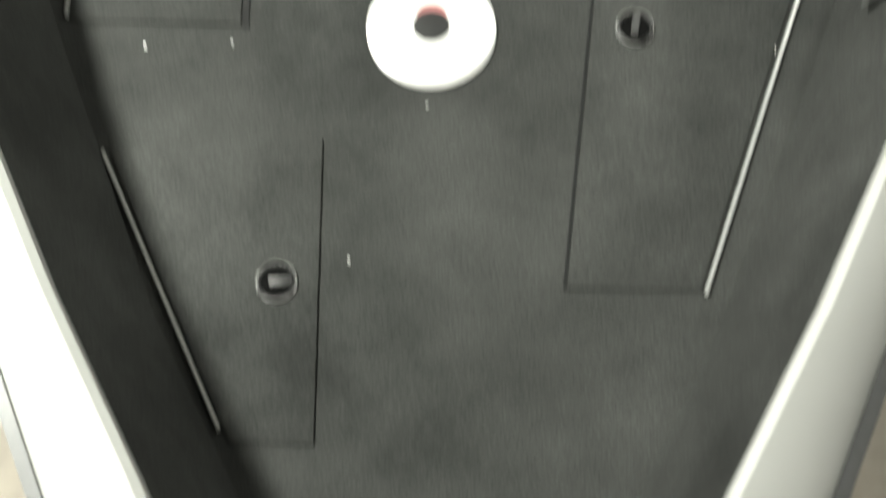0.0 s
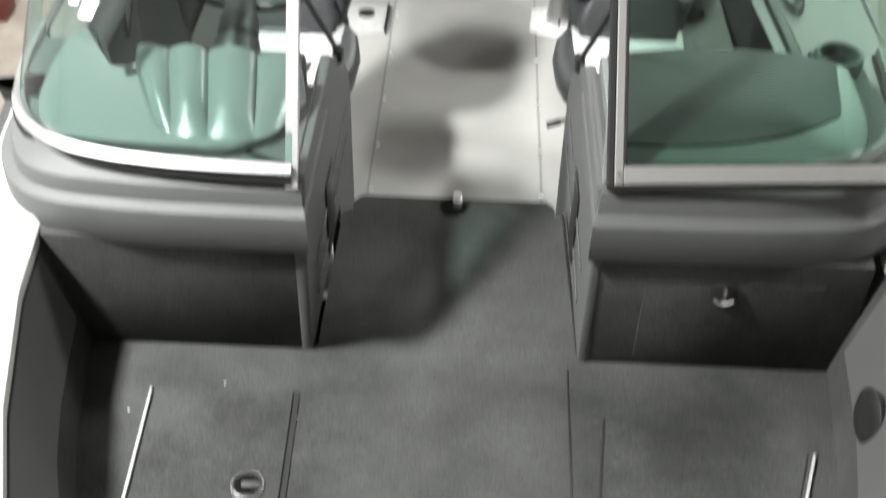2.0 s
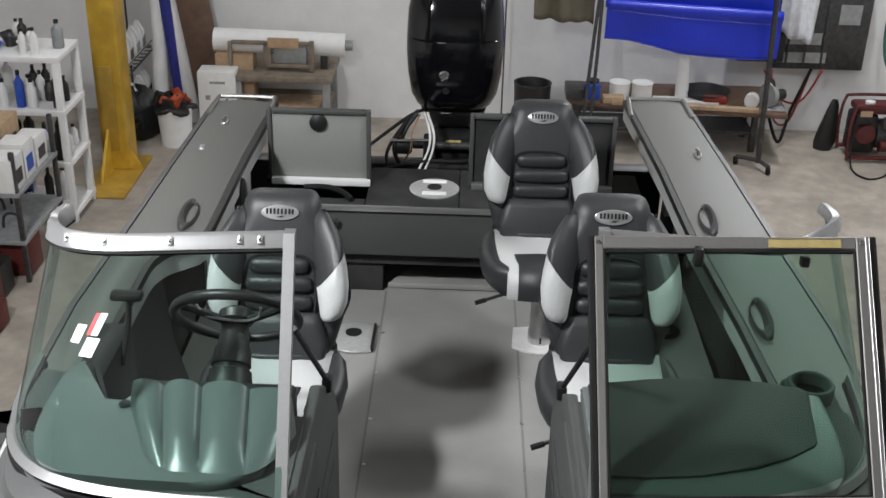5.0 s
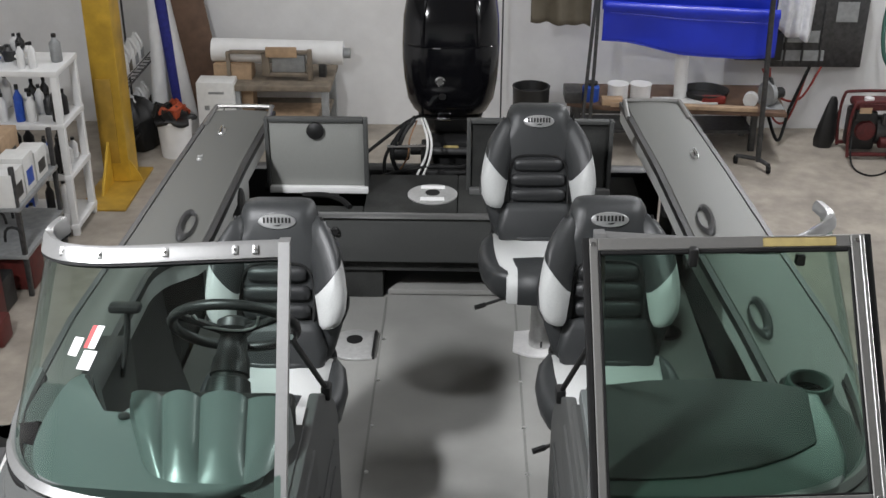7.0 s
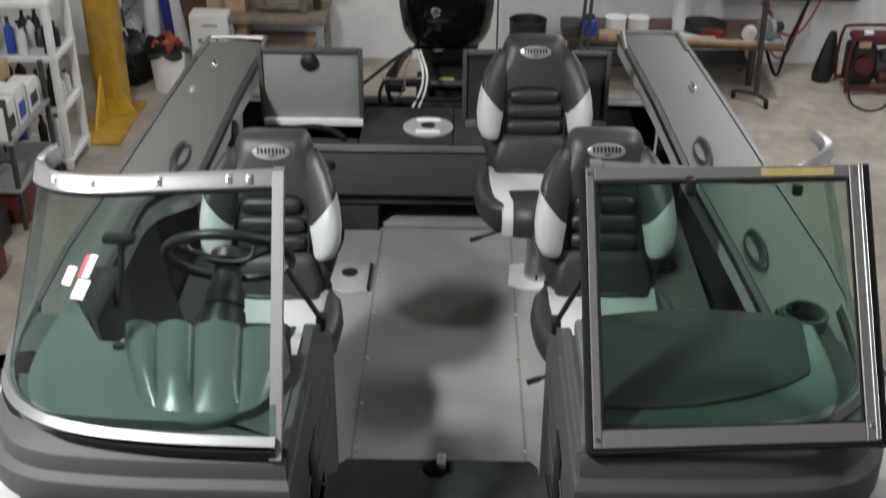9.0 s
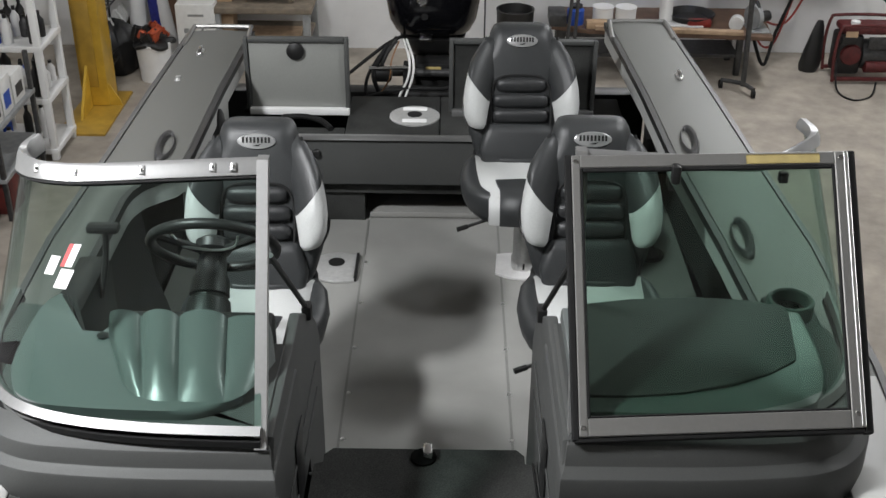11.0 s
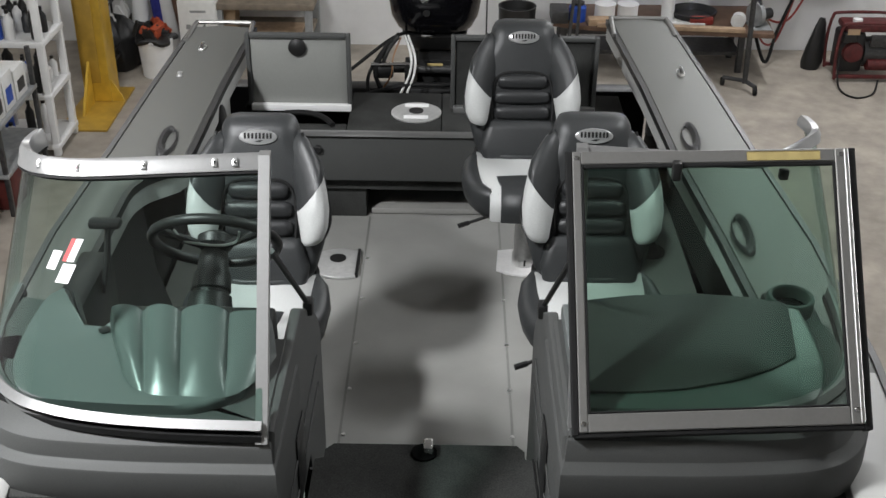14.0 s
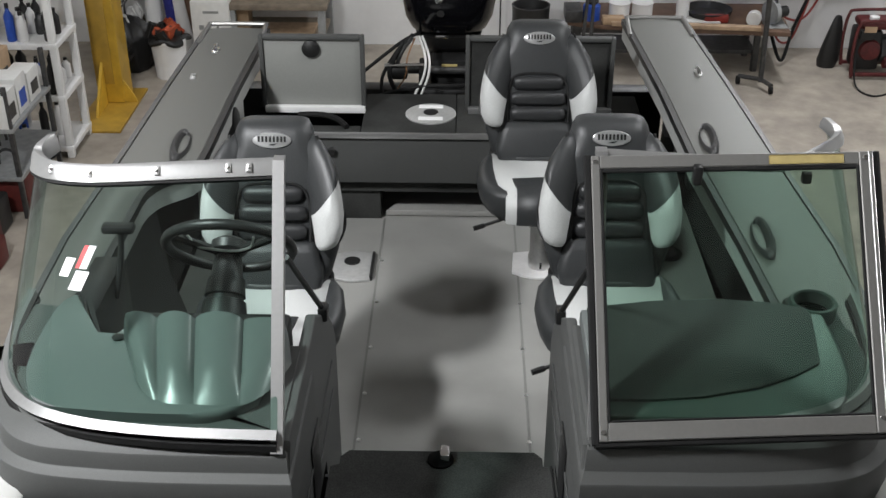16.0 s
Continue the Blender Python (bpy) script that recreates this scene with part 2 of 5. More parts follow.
WHITELAB = mat("white_label", (0.85, 0.85, 0.84), 0.6, var=0.03)
RAILA = mat("brushed_rail", (0.22, 0.22, 0.218), 0.45, metal=0.5, var=0.04, scale=90)
TUBEM = lamp_mat("tube_light", (1, 0.98, 0.94), 6.0)

# ---- the workshop ----
X0, X1, Y0, Y1 = -5.2, 5.4, -4.6, 8.55
solid("floor", B(X0 - .2, X1 + .2, Y0 - .2, Y1 + .2, GROUND - 0.2, GROUND), CONC, "stained beige concrete workshop floor", "floor", kind="structure")
# ceiling and three walls out of view; the ceiling's grey is set for bounce
solid("ceiling", B(X0 - .2, X1 + .2, Y0 - .2, Y1 + .2, CEIL, CEIL + 0.2), CEILM, "plain grey workshop ceiling, out of view", "ceiling", kind="structure")
solid("wall_north", B(X0, X1, Y1, Y1 + 0.2, GROUND, CEIL), WALLM, "white painted back wall of the workshop", "wall", kind="structure")
solid("wall_south", B(X0, X1, Y0 - 0.2, Y0, GROUND, CEIL), WALLM, "white painted workshop wall", "wall", kind="structure")
solid("wall_west", B(X0 - 0.2, X0, Y0, Y1, GROUND, CEIL), WALLM, "white painted side wall of the workshop", "wall", kind="structure")
solid("wall_east", B(X1, X1 + 0.2, Y0, Y1, GROUND, CEIL), WALLM, "white painted side wall of the workshop", "wall", kind="structure")

for lx, ly, watts, ll in LIGHTS:
    lt = thing("unseen_ceiling_light", (lx, ly, CEIL), "added fluorescent strip light on the unseen ceiling", "lamp", "strip lights")
    part("housing", B(lx - 0.15, lx + 0.15, ly - ll / 2 - 0.02, ly + ll / 2 + 0.02, CEIL - 0.07, CEIL, 0.01), WHITEP, lt)
    for dx in (-0.08, 0.08):
        part("tube", cyl(bmesh.new(), (lx + dx, ly - ll / 2, CEIL - 0.095), (lx + dx, ly + ll / 2, CEIL - 0.095), 0.016), TUBEM, lt, "glowing fluorescent tube")
    ld = bpy.data.lights.new("strip_lamp", "AREA")
    ld.shape, ld.size, ld.size_y, ld.energy, ld.color = "RECTANGLE", 0.3, ll, watts, (0.955, 0.985, 1.0)
    lo = new("strip_lamp", ld)
    lo.matrix_world = pose(lx, ly, CEIL - 0.125, )

# ---- the boat: hull and decks ----
def cx(y):
    return 0.035 - 0.015 * y

OUT = [(-1.75, 0.03), (-1.6, 0.16), (-1.4, 0.3), (-1.2, 0.42), (-1.0, 0.515), (-0.75, 0.63), (-0.5, 0.755), (-0.25, 0.86), (0, 0.945), (0.3, 1.01), (0.6, 1.055), (1, 1.095), (1.6, 1.115), (2.2, 1.09), (2.8, 1.07), (3.62, 1.035)]
INN = [(-1.75, 0.002), (-1.55, 0.05), (-1.4, 0.14), (-1.2, 0.26), (-1.0, 0.365), (-0.75, 0.505), (-0.5, 0.63), (-0.25, 0.728), (0, 0.808), (0.3, 0.872), (0.6, 0.9), (1, 0.875), (1.6, 0.855), (2.2, 0.82), (2.8, 0.81), (3.62, 0.775)]
DCK = [(-1.45, 0.02), (-1.2, 0.17), (-1.0, 0.29), (-0.7, 0.45), (-0.45, 0.55), (-0.23, 0.645), (0.05, 0.75), (0.2, 0.79), (0.48, 0.83)]
SHEER = [(-1.75, 0.72), (-1, 0.685), (0, 0.665), (1.6, 0.655), (3.62, 0.65)]
DECK = 0.33
wo = lambda y: lerp_table(y, OUT)
wi = lambda y: lerp_table(y, INN)
# the port gunwale is cut back beside the helm
CUT = [(0.95, 0.875), (1.0, 0.93), (1.06, 0.97), (1.86, 0.965), (1.92, 0.955), (1.97, 0.93), (2.01, 0.89), (2.05, 0.845), (2.1, 0.826)]
wis = lambda y, s: lerp_table(y, CUT) if s < 0 and 0.95 < y < 2.1 else wi(y)
wd = lambda y: lerp_table(y, DCK)
zs = lambda y: lerp_table(y, SHEER)
# the bow gunwale falls away outboard
fall = lambda y: 0.06 * min(1, max(0, (0.4 - y) / 0.7))
# full beam is carried down the sides of the cockpit
aft = lambda y: min(1, max(0, (y - 0.2) / 0.6))
YS = [-1.75 + 0.05 * i for i in range(108)] + [3.62]
YS = sorted([y for y in YS if y <= 3.62] + [1.975, 2.025, 2.075])

boat = thing("boat_hull", (0, 1, GROUND), "grey aluminium fishing boat resting on a trailer", "boat")
for s, ye in ((-1, 3.49), (1, 3.62)):
    for ya, yb_, gm, gl in ((-1.75, 0.951, WHITEHULL, "glossy white painted bow gunwale"), (0.949, ye, PAINT, "grey metallic painted gunwale")):
      g = bmesh.new()
      rings = []
      for y in [y for y in YS if ya <= y <= yb_]:
        o, i, z = cx(y) + s * wo(y), cx(y) + s * wis(y, s), zs(y)
        m0 = (o + i) / 2
        dz = fall(y)
        rings.append([(o, y, z - 0.012 - dz), (o - s * 0.012, y, z - dz), (m0, y, z + 0.006 - 0.4 * dz), (i + s * 0.012, y, z), (i, y, z - 0.012), (i, y, z - 0.05), (i + s * 0.015, y, z - 0.05), (o - s * 0.02, y, z - 0.05 - dz)])
      loft(g, rings)
      part("gunwale", g, gm, boat, gl)
    rail = sweep(bmesh.new(), [(cx(y) + s * (wo(y) + 0.004), y, zs(y) - 0.012 - fall(y)) for y in YS if y <= ye], [(-0.012, -0.03), (0.01, -0.03), (0.013, 0), (0.009, 0.012), (-0.009, 0.012), (-0.012, 0)])
    part("rub_rail", rail, RAILM, boat, "dark grey rub rail")
    part("end_trim", tube(bmesh.new(), spline([(cx(ye) + s * (wi(ye) - 0.002), ye - 0.22, 0.652), (cx(ye) + s * (wi(ye) + 0.01), ye - 0.02, 0.656), (cx(ye) + s * (wi(ye) + 0.03), ye + 0.005, 0.656), (cx(ye) + s * (wo(ye) - 0.03), ye + 0.005, 0.656), (cx(ye) + s * (wo(ye) - 0.005), ye - 0.02, 0.656), (cx(ye) + s * wo(ye), ye - 0.22, 0.652)], 4), 0.01), ALUG, boat, "grey metal end trim")
    trim = sweep(bmesh.new(), [(cx(y) + s * (wis(y, s) - 0.004), y, zs(y) - 0.012) for y in YS if 0.95 < y <= ye], [(-0.01, -0.012), (0.01, -0.012), (0.01, 0.014), (-0.01, 0.014)])
    part("inner_edge_strip", trim, BLACK, boat, "dark strip along the inner gunwale edge")
    lip = sweep(bmesh.new(), [(cx(y) + s * wis(y, s), y, zs(y) - 0.055) for y in YS if 1.3 < y <= ye], [(-0.006, -0.035), (0.006, -0.035), (0.006, 0.03), (-0.006, 0.03)])
    part("inner_lip", lip, LIPP, boat, "inner lip of the gunwale, lamp light put into its pale grey")
    hs = bmesh.new()
    rings = []
    for y in YS:
        o, z = wo(y) - 0.01, zs(y)
        k = 0.72 if y > 0 else 0.72 * max(0.05, (y + 1.75) / 1.75)
        rings.append([(cx(y) + s * o, y, z - 0.04 - fall(y)), (cx(y) + s * ((0.35 * k + 0.62 * o) * (1 - aft(y)) + (o - 0.004) * aft(y)), y, z - 0.55), (cx(y) + s * o * (0.82 + 0.14 * aft(y)), y, -0.35 + 0.3 * max(0, -y) / 1.75), (cx(y), y, -0.72 + 0.65 * max(0, -y) / 1.75)])
    loft(hs, rings, closed=False)
    part("hull_side", hs, PAINT, boat)
    # inner walls: bow above the deck, cockpit above the sole
    ib = bmesh.new()
    loft(ib, [[(cx(y) + s * wi(y), y, zs(y) - 0.04), (cx(y) + s * (0.3 * wi(y) + 0.7 * wd(y)), y, DECK + 0.1), (cx(y) + s * wd(y), y, DECK - 0.01)] for y in YS if -1.5 < y <= 0.5], closed=False)
    part("bow_liner", ib, CARPET, boat, "charcoal carpet on the bow side")
    ip = bmesh.new()
    loft(ip, [[(cx(y) + s * (wi(y) - 0.004), y, zs(y) - 0.045), (cx(y) + s * (0.3 * wi(y) + 0.7 * wd(y) - 0.005), y, DECK + 0.1 + 0.12 * max(0, 0.25 - y))] for y in YS if -0.2 < y <= 0.48], closed=False)
    part("bow_panel", ip, PANELG, boat, "grey panel along the bow side")
    if s > 0:
        part("side_speaker", lathe(bmesh.new(), (cx(0.2) + s * 0.82, 0.2, 0.5), [(0.055, 0), (0.06, 0.012), (0.05, 0.018), (0.02, 0.016)], axis=(-s, -0.05, 0.1)), BLACK, boat, "round black grille in the bow side")
    ic = bmesh.new()
    loft(ic, [[(cx(y) + s * (wo(y) - 0.03), y, zs(y) - 0.052), (cx(y) + s * (wo(y) - 0.04), y, 0.3), (cx(y) + s * (wo(y) - 0.05), y, -0.01)] for y in YS if y >= 0.45], closed=False)
    # charcoal here puts the shade under the gunwale into the liner's colour
    part("cockpit_liner", ic, CARPET, boat)
    if s < 0:
        ys2 = [y for y in YS if 2.11 <= y <= 2.95]
        part("side_panel", loft(bmesh.new(), [[(cx(y) - wi(y) - 0.012, y, 0.6), (cx(y) - wi(y) - 0.02, y, 0.3), (cx(y) - wi(y) - 0.03, y, 0.3), (cx(y) - wi(y) - 0.022, y, 0.6)] for y in ys2]), LIPP, boat, "pale grey inner side panel")
        part("rod_tube_end", loft(bmesh.new(), [[(cx(2.68) - wi(2.68) + 0.004 + h, 2.68 + 0.05 * k_ * math.cos(a), 0.535 + 0.075 * k_ * math.sin(a)) for a in [2 * math.pi * i / 24 for i in range(24)]] for h, k_ in ((-0.03, 1), (0.01, 1), (0.016, 0.85))]), BLACK, boat, "black oval rod tube end")
part("sole", B(-1.01, 1.0, 1.0, 3.3, -0.04, 0), SOLE, boat, "pale grey speckled vinyl cockpit floor")
for x in (-0.276, 0.266):
    part("floor_seam", B(x - 0.004, x + 0.004, 1.06, 2.95, 0, 0.002), SEAM, boat)
dk = bmesh.new()
ysd = [y for y in YS if -1.45 <= y <= 0.5]
loft(dk, [[(cx(y) - wd(y) - 0.01, y, DECK), (cx(y) + wd(y) + 0.01, y, DECK), (cx(y) + wd(y) + 0.01, y, DECK - 0.03), (cx(y) - wd(y) - 0.01, y, DECK - 0.03)] for y in ysd])
part("bow_deck", dk, CARPET, boat, "charcoal carpeted bow casting deck")
part("transom", B(-0.98, 0.94, 3.5, 3.6, -0.6, 0.36, 0.02), BLACK, boat)
# step down into the cockpit
stp = bmesh.new()
prism(stp, [(-0.29, 0.5002), (0.3, 0.5002), (0.295, 0.99), (0.265, 1.0), (0.265, 1.03), (0.245, 1.055), (-0.24, 1.055), (-0.262, 1.03), (-0.262, 1.0), (-0.285, 0.99)], "z", DECK - 0.035, DECK)
part("step_lid", stp, CARPET, boat, "charcoal carpeted step lid with rounded corners")
part("step_riser", B(-0.3, 0.3, 0.99, 1.0, 0, DECK - 0.036), MOULD, boat)

# ---- trailer under the hull ----
trailer = thing("boat_trailer", (0, 1.5, GROUND), "dark steel boat trailer under the hull", "trailer")
for sx in (-1, 1):
    part("frame_rail", B(*sorted((sx * 0.5, sx * 0.56)), -0.6, 3.4, -0.92, -0.84, 0.008), STEEL, trailer)
    part("bunk", prism(bmesh.new(), [(sx * 0.46, -0.56), (sx * 0.56, -0.53), (sx * 0.56, -0.58), (sx * 0.46, -0.61)], "y", 0.2, 3.3), OLDWOOD, trailer, "wooden bunk board")
    for y in (0.5, 1.7, 3.0):
        part("bunk_post", B(*sorted((sx * 0.49, sx * 0.53)), y - 0.03, y + 0.03, -0.85, -0.57), STEEL, trailer)
    wh = part("wheel", lathe(bmesh.new(), (sx * 0.72, 2.2, GROUND + 0.3), [(0.18, -0.09), (0.28, -0.085), (0.3, -0.05), (0.3, 0.05), (0.28, 0.085), (0.18, 0.09)], n=32, axis=(1, 0, 0)), RUBBER, trailer, "black rubber tyre")
    part("rim", lathe(bmesh.new(), (sx * 0.72, 2.2, GROUND + 0.3), [(0.02, -0.06), (0.18, -0.07), (0.18, 0.07), (0.02, 0.06)], n=24, axis=(1, 0, 0)), GREYBOX, wh, "grey steel rim")
for y in (-0.55, 1.0, 3.35):
    part("cross_member", B(-0.56, 0.56, y - 0.04, y + 0.04, -0.9, -0.83, 0.006), STEEL, trailer)
part("axle", cyl(bmesh.new(), (-0.72, 2.2, GROUND + 0.3), (0.72, 2.2, GROUND + 0.3), 0.03), STEEL, trailer)
part("tongue", B(-0.05, 0.05, -2.3, 1.0, -0.93, -0.84, 0.008), STEEL, trailer)
part("keel_roller", cyl(bmesh.new(), (-0.08, 1.0, -0.775), (0.08, 1.0, -0.775), 0.055), RUBBER, trailer, "black keel roller")
part("jack_stand", cyl(bmesh.new(), (0, -2.1, GROUND), (0, -2.1, -0.75), 0.035), STEEL, trailer, "steel jack post")

# ---- consoles ----
def outline(s, off, rear=1.08):
    base = [(0.291, 0.47), (0.45, 0.47), (0.6, 0.472), (0.72, 0.48), (0.825, 0.495), (0.905, 0.533), (0.96, 0.602), (1.0, 0.715), (1.012, 0.85), (1.01, rear)]
    dense = [(p.x, p.y) for p in spline([(x, y, 0) for x, y in base], 5)]
    out = [(s * (0.291 + 0.35 * off), rear)]
    n = len(dense)
    for i, p in enumerate(dense):
        a, b = dense[max(i - 1, 0)], dense[min(i + 1, n - 1)]
        d = Vector((b[0] - a[0], b[1] - a[1])).normalized()
        nx, ny = (0.35, 1) if i == 0 else (-1, 0) if i == n - 1 else (-d.y, d.x)
        out.append((s * (p[0] + off * nx), p[1] + off * ny))
    return out


# height and inset of the moulded steps, port with two ledges, starboard with one
CONSOLE_STEPS = {
    -1: ((0.628, 0.012), (0.63, 0.001), (0.634, 0), (0.716, 0.002), (0.7205, 0.0045), (0.7225, 0.009), (0.7265, 0.024), (0.729, 0.0275), (0.733, 0.029), (0.762, 0.033), (0.7665, 0.036), (0.7685, 0.041), (0.778, 0.06), (0.795, 0.078)),
    1: ((0.641, 0.012), (0.643, 0.001), (0.647, 0), (0.727, 0.002), (0.7325, 0.005), (0.735, 0.01), (0.741, 0.026), (0.745, 0.031), (0.75, 0.033), (0.782, 0.042), (0.788, 0.047), (0.79, 0.055), (0.795, 0.078)),
}


def console(s, label):
    c = thing("helm_console" if s < 0 else "passenger_console", (s * 0.6, 0.8, 0), label, "console")
    b = bmesh.new()
    rings = []
    for z, off in CONSOLE_STEPS[s]:
        rings.append([(x, y, z) for x, y in outline(s, off, 0.86 if s < 0 else 0.96)])
    loft(b, rings)
    part("body", b, MOULD, c, "grey moulded console with stepped front", smooth=28)
    part("front_box", B(min(s * 0.3, s * 0.89), max(s * 0.3, s * 0.89), 0.482, 1.0, DECK, 0.645, 0.006), CARPET, c, "charcoal carpeted box front")
    sp = bmesh.new()
    x0, x1 = sorted((s * 0.298, s * 0.325))
    prism(sp, [(0.479, DECK), (0.479, 0.64), (0.5, 0.72), (0.53, 0.79), (1.0, 0.79), (1.2, 0.66), (1.3, 0.57), (1.34, 0.5), (1.34, 0), (1.05, 0), (1.03, DECK)], "x", x0, x1, 0.008)
    part("side_panel", sp, MOULD, c)
    for k in range(2):
        px = sorted((s * (0.2935), s * 0.298))
        part("side_rib", B(px[0], px[1], 0.6 + 0.0 * k, 1.22, 0.40 + 0.09 * k, 0.412 + 0.09 * k, 0.003), MOULD, c)
    part("side_pocket", B(*sorted((s * 0.293, s * 0.2965)), 0.78, 0.9, 0.36, 0.56, 0.004), BLACK, c, "dark slot in the console side")
    return c


helm = console(-1, "grey moulded helm console behind the port windshield")
pcon = console(1, "grey moulded passenger console behind the starboard windshield")
front = [(x, y + 4.4 * max(0, x + 0.5) ** 2) for x, y in outline(-1, 0.102, 0.98)[1:] if y < 0.97 and x < -0.344]
rear_edge = [(-0.9, 1.0), (-0.885, 1.04), (-0.865, 1.03), (-0.79, 0.858), (-0.725, 0.85), (-0.72, 0.93), (-0.345, 0.93)]
part("dash_top", prism(bmesh.new(), front + rear_edge, "z", 0.78, 0.82, 0.012, 3), DASH, helm, "smooth grey dash moulding")
part("dash_wing", prism(bmesh.new(), [(-0.99, 0.86), (-0.8, 0.86), (-0.875, 1.03), (-0.99, 1.05)], "z", 0.6, 0.779), MOULD, helm)
part("dash_back", prism(bmesh.new(), [(-0.862, 1.04), (-0.786, 0.87), (-0.725, 0.865), (-0.725, 0.875), (-0.78, 0.882), (-0.852, 1.045)], "z", 0.3, 0.812), BLACK, helm, "black rear face of the dash")
pod = bmesh.new()
nu, nv = 94, 14
grid = []
SEAMS = (-0.714, -0.632, -0.547, -0.438, -0.338)
for j in range(nv + 1):
    v = j / nv
    row = []
    for i in range(nu + 1):
        u = i / nu
        x = -0.714 + 0.376 * u
        sx = 0.06 * (1 - v) * (1 - 0.75 * u)
        k = max(n for n in range(4) if x >= SEAMS[n] - 1e-6)
        w = (x - SEAMS[k]) / (SEAMS[k + 1] - SEAMS[k])
        lobe = max(0, 1 - (2 * w - 1) ** 2) ** 0.6 * (0.92, 1, 1, 0.45)[k]
        yf = 0.6 + (0.1 if u < 0.5 else 0.16) * (2 * abs(u - 0.5)) ** 4
        rise = math.sin(min(1, v / 0.9) * math.pi / 2)
        edge = min(1, (1 - abs(2 * u - 1)) / 0.06) ** 0.5
        row.append((x + sx, yf + (0.84 - yf) * v, 0.817 + (0.052 * v + 0.006 * rise + 0.025 * lobe * min(1, v / 0.35) ** 0.7) * edge))
    grid.append(row)
loft(pod, grid, closed=False)
pod_ob = part("instrument_pod", pod, DASH, helm, "three-lobed instrument pod", smooth=70)
part("pod_back", B(-0.71, -0.345, 0.845, 0.93, 0.6, 0.84, 0.01), BLACK, helm)
part("dash_hole", lathe(bmesh.new(), (-0.729, 0.845, 0.8205), [(0.012, 0.0), (0.014, 0.004), (0.006, 0.005)]), BLACK, helm)
wc, al = Vector((-0.529, 1.17, 0.876)), radians(50)
nrm = Vector((0, math.sin(al), math.cos(al)))
uu, vv = Vector((1, 0, 0)), nrm.cross(Vector((1, 0, 0)))
wheel = part("steering_wheel", tube(bmesh.new(), [wc + 0.155 * (math.cos(a) * uu + math.sin(a) * vv) for a in [2 * math.pi * i / 40 for i in range(40)]], 0.0135, 10, closed=True), BLACK, helm, "black padded steering wheel")
for a in (90, 210, 330):
    part("spoke", tube(bmesh.new(), [wc - 0.02 * nrm, wc + 0.145 * (math.cos(radians(a)) * uu + math.sin(radians(a)) * vv)], 0.011), BLACK, wheel)
part("spoke_trim", tube(bmesh.new(), spline([(-0.62, 1.13, 0.93), (-0.598, 1.13, 0.9), (-0.562, 1.13, 0.892), (-0.527, 1.13, 0.888), (-0.492, 1.13, 0.89), (-0.466, 1.13, 0.902), (-0.459, 1.13, 0.928)], 5), 0.0036, 6), ALU, wheel, "bright spoke trim")
part("hub", lathe(bmesh.new(), wc, [(0.03, -0.028), (0.045, -0.012), (0.045, 0.01), (0.03, 0.02)], axis=nrm), BLACK, wheel)
part("steering_column", loft(bmesh.new(), [[wc - d * nrm + r * (math.cos(2 * math.pi * i / 20) * uu + math.sin(2 * math.pi * i / 20) * vv) for i in range(20)] for d, r in ((0.03, 0.034), (0.08, 0.04), (0.088, 0.046), (0.13, 0.05), (0.134, 0.045), (0.142, 0.045), (0.146, 0.053), (0.21, 0.062), (0.216, 0.055), (0.26, 0.06))]), BLACK, helm, "ribbed black column boot")
# black sheet over the liner, in place of shade beside the helm
part("helm_shade_panel", loft(bmesh.new(), [[(-0.955, y, 0.6), (-0.93, y, 0.3), (-0.855, y, 0.002), (-0.865, y, 0.002), (-0.94, y, 0.3), (-0.965, y, 0.6)] for y in (1.06, 1.3, 1.6, 1.9, 2.0)]), BLACK, helm, "black panel for the shade beside the helm")
thr = thing("throttle_control", (-0.95, 1.3, 0.45), "black throttle control on the cockpit side", "boat control")
part("control_box", B(-1.0, -0.9, 1.12, 1.5, 0.42, 0.66, 0.02), BLACK, thr)
part("cable_loop", tube(bmesh.new(), spline([(-0.88, 1.05, 0.4), (-0.86, 1.0, 0.62), (-0.9, 1.06, 0.7), (-0.92, 1.2, 0.6)], 6), 0.014), BLACK, thr)
part("lever", tube(bmesh.new(), spline([(-0.9, 1.36, 0.6), (-0.885, 1.4, 0.7), (-0.88, 1.42, 0.785)], 5), 0.009), BLACK, thr)
part("grip", B(-0.93, -0.84, 1.4, 1.44, 0.775, 0.8, 0.01), BLACK, thr)

dr = bmesh.new()
loft(dr, [[(x, y, z) for x, y in outline(1, off, 0.985)] for z, off in ((0.79, 0.108), (0.812, 0.11), (0.82, 0.116), (0.822, 0.126))])
part("dash_top", dr, DASH, pcon, "smooth grey dash moulding")
lid = bmesh.new()
prism(lid, [(0.345, 0.632), (0.45, 0.634), (0.56, 0.647), (0.68, 0.68), (0.77, 0.725), (0.832, 0.772), (0.84, 0.79), (0.868, 0.97), (0.86, 1.0), (0.78, 1.02), (0.66, 1.035), (0.5, 1.02), (0.345, 0.99)], "z", 0.79, 0.828, 0.004, 2)
part("glovebox_lid", lid, DARKDASH, pcon, "dark textured glovebox lid")
part("cup_bracket", B(0.84, 0.96, 0.96, 1.12, 0.66, 0.785, 0.012), MOULD, pcon)
part("cup_holder", lathe(bmesh.new(), (0.89, 1.035, 0.775), [(0.056, 0.0), (0.057, 0.045), (0.054, 0.05), (0.049, 0.051), (0.045, 0.047), (0.043, 0.012)]), DASH, pcon, "grey moulded cup holder")
part("cup_well", lathe(bmesh.new(), (0.89, 1.035, 0.789), [(0.0425, 0), (0.0425, 0.004)]), HOLE, pcon, "dark disc for the shade inside the cup holder")
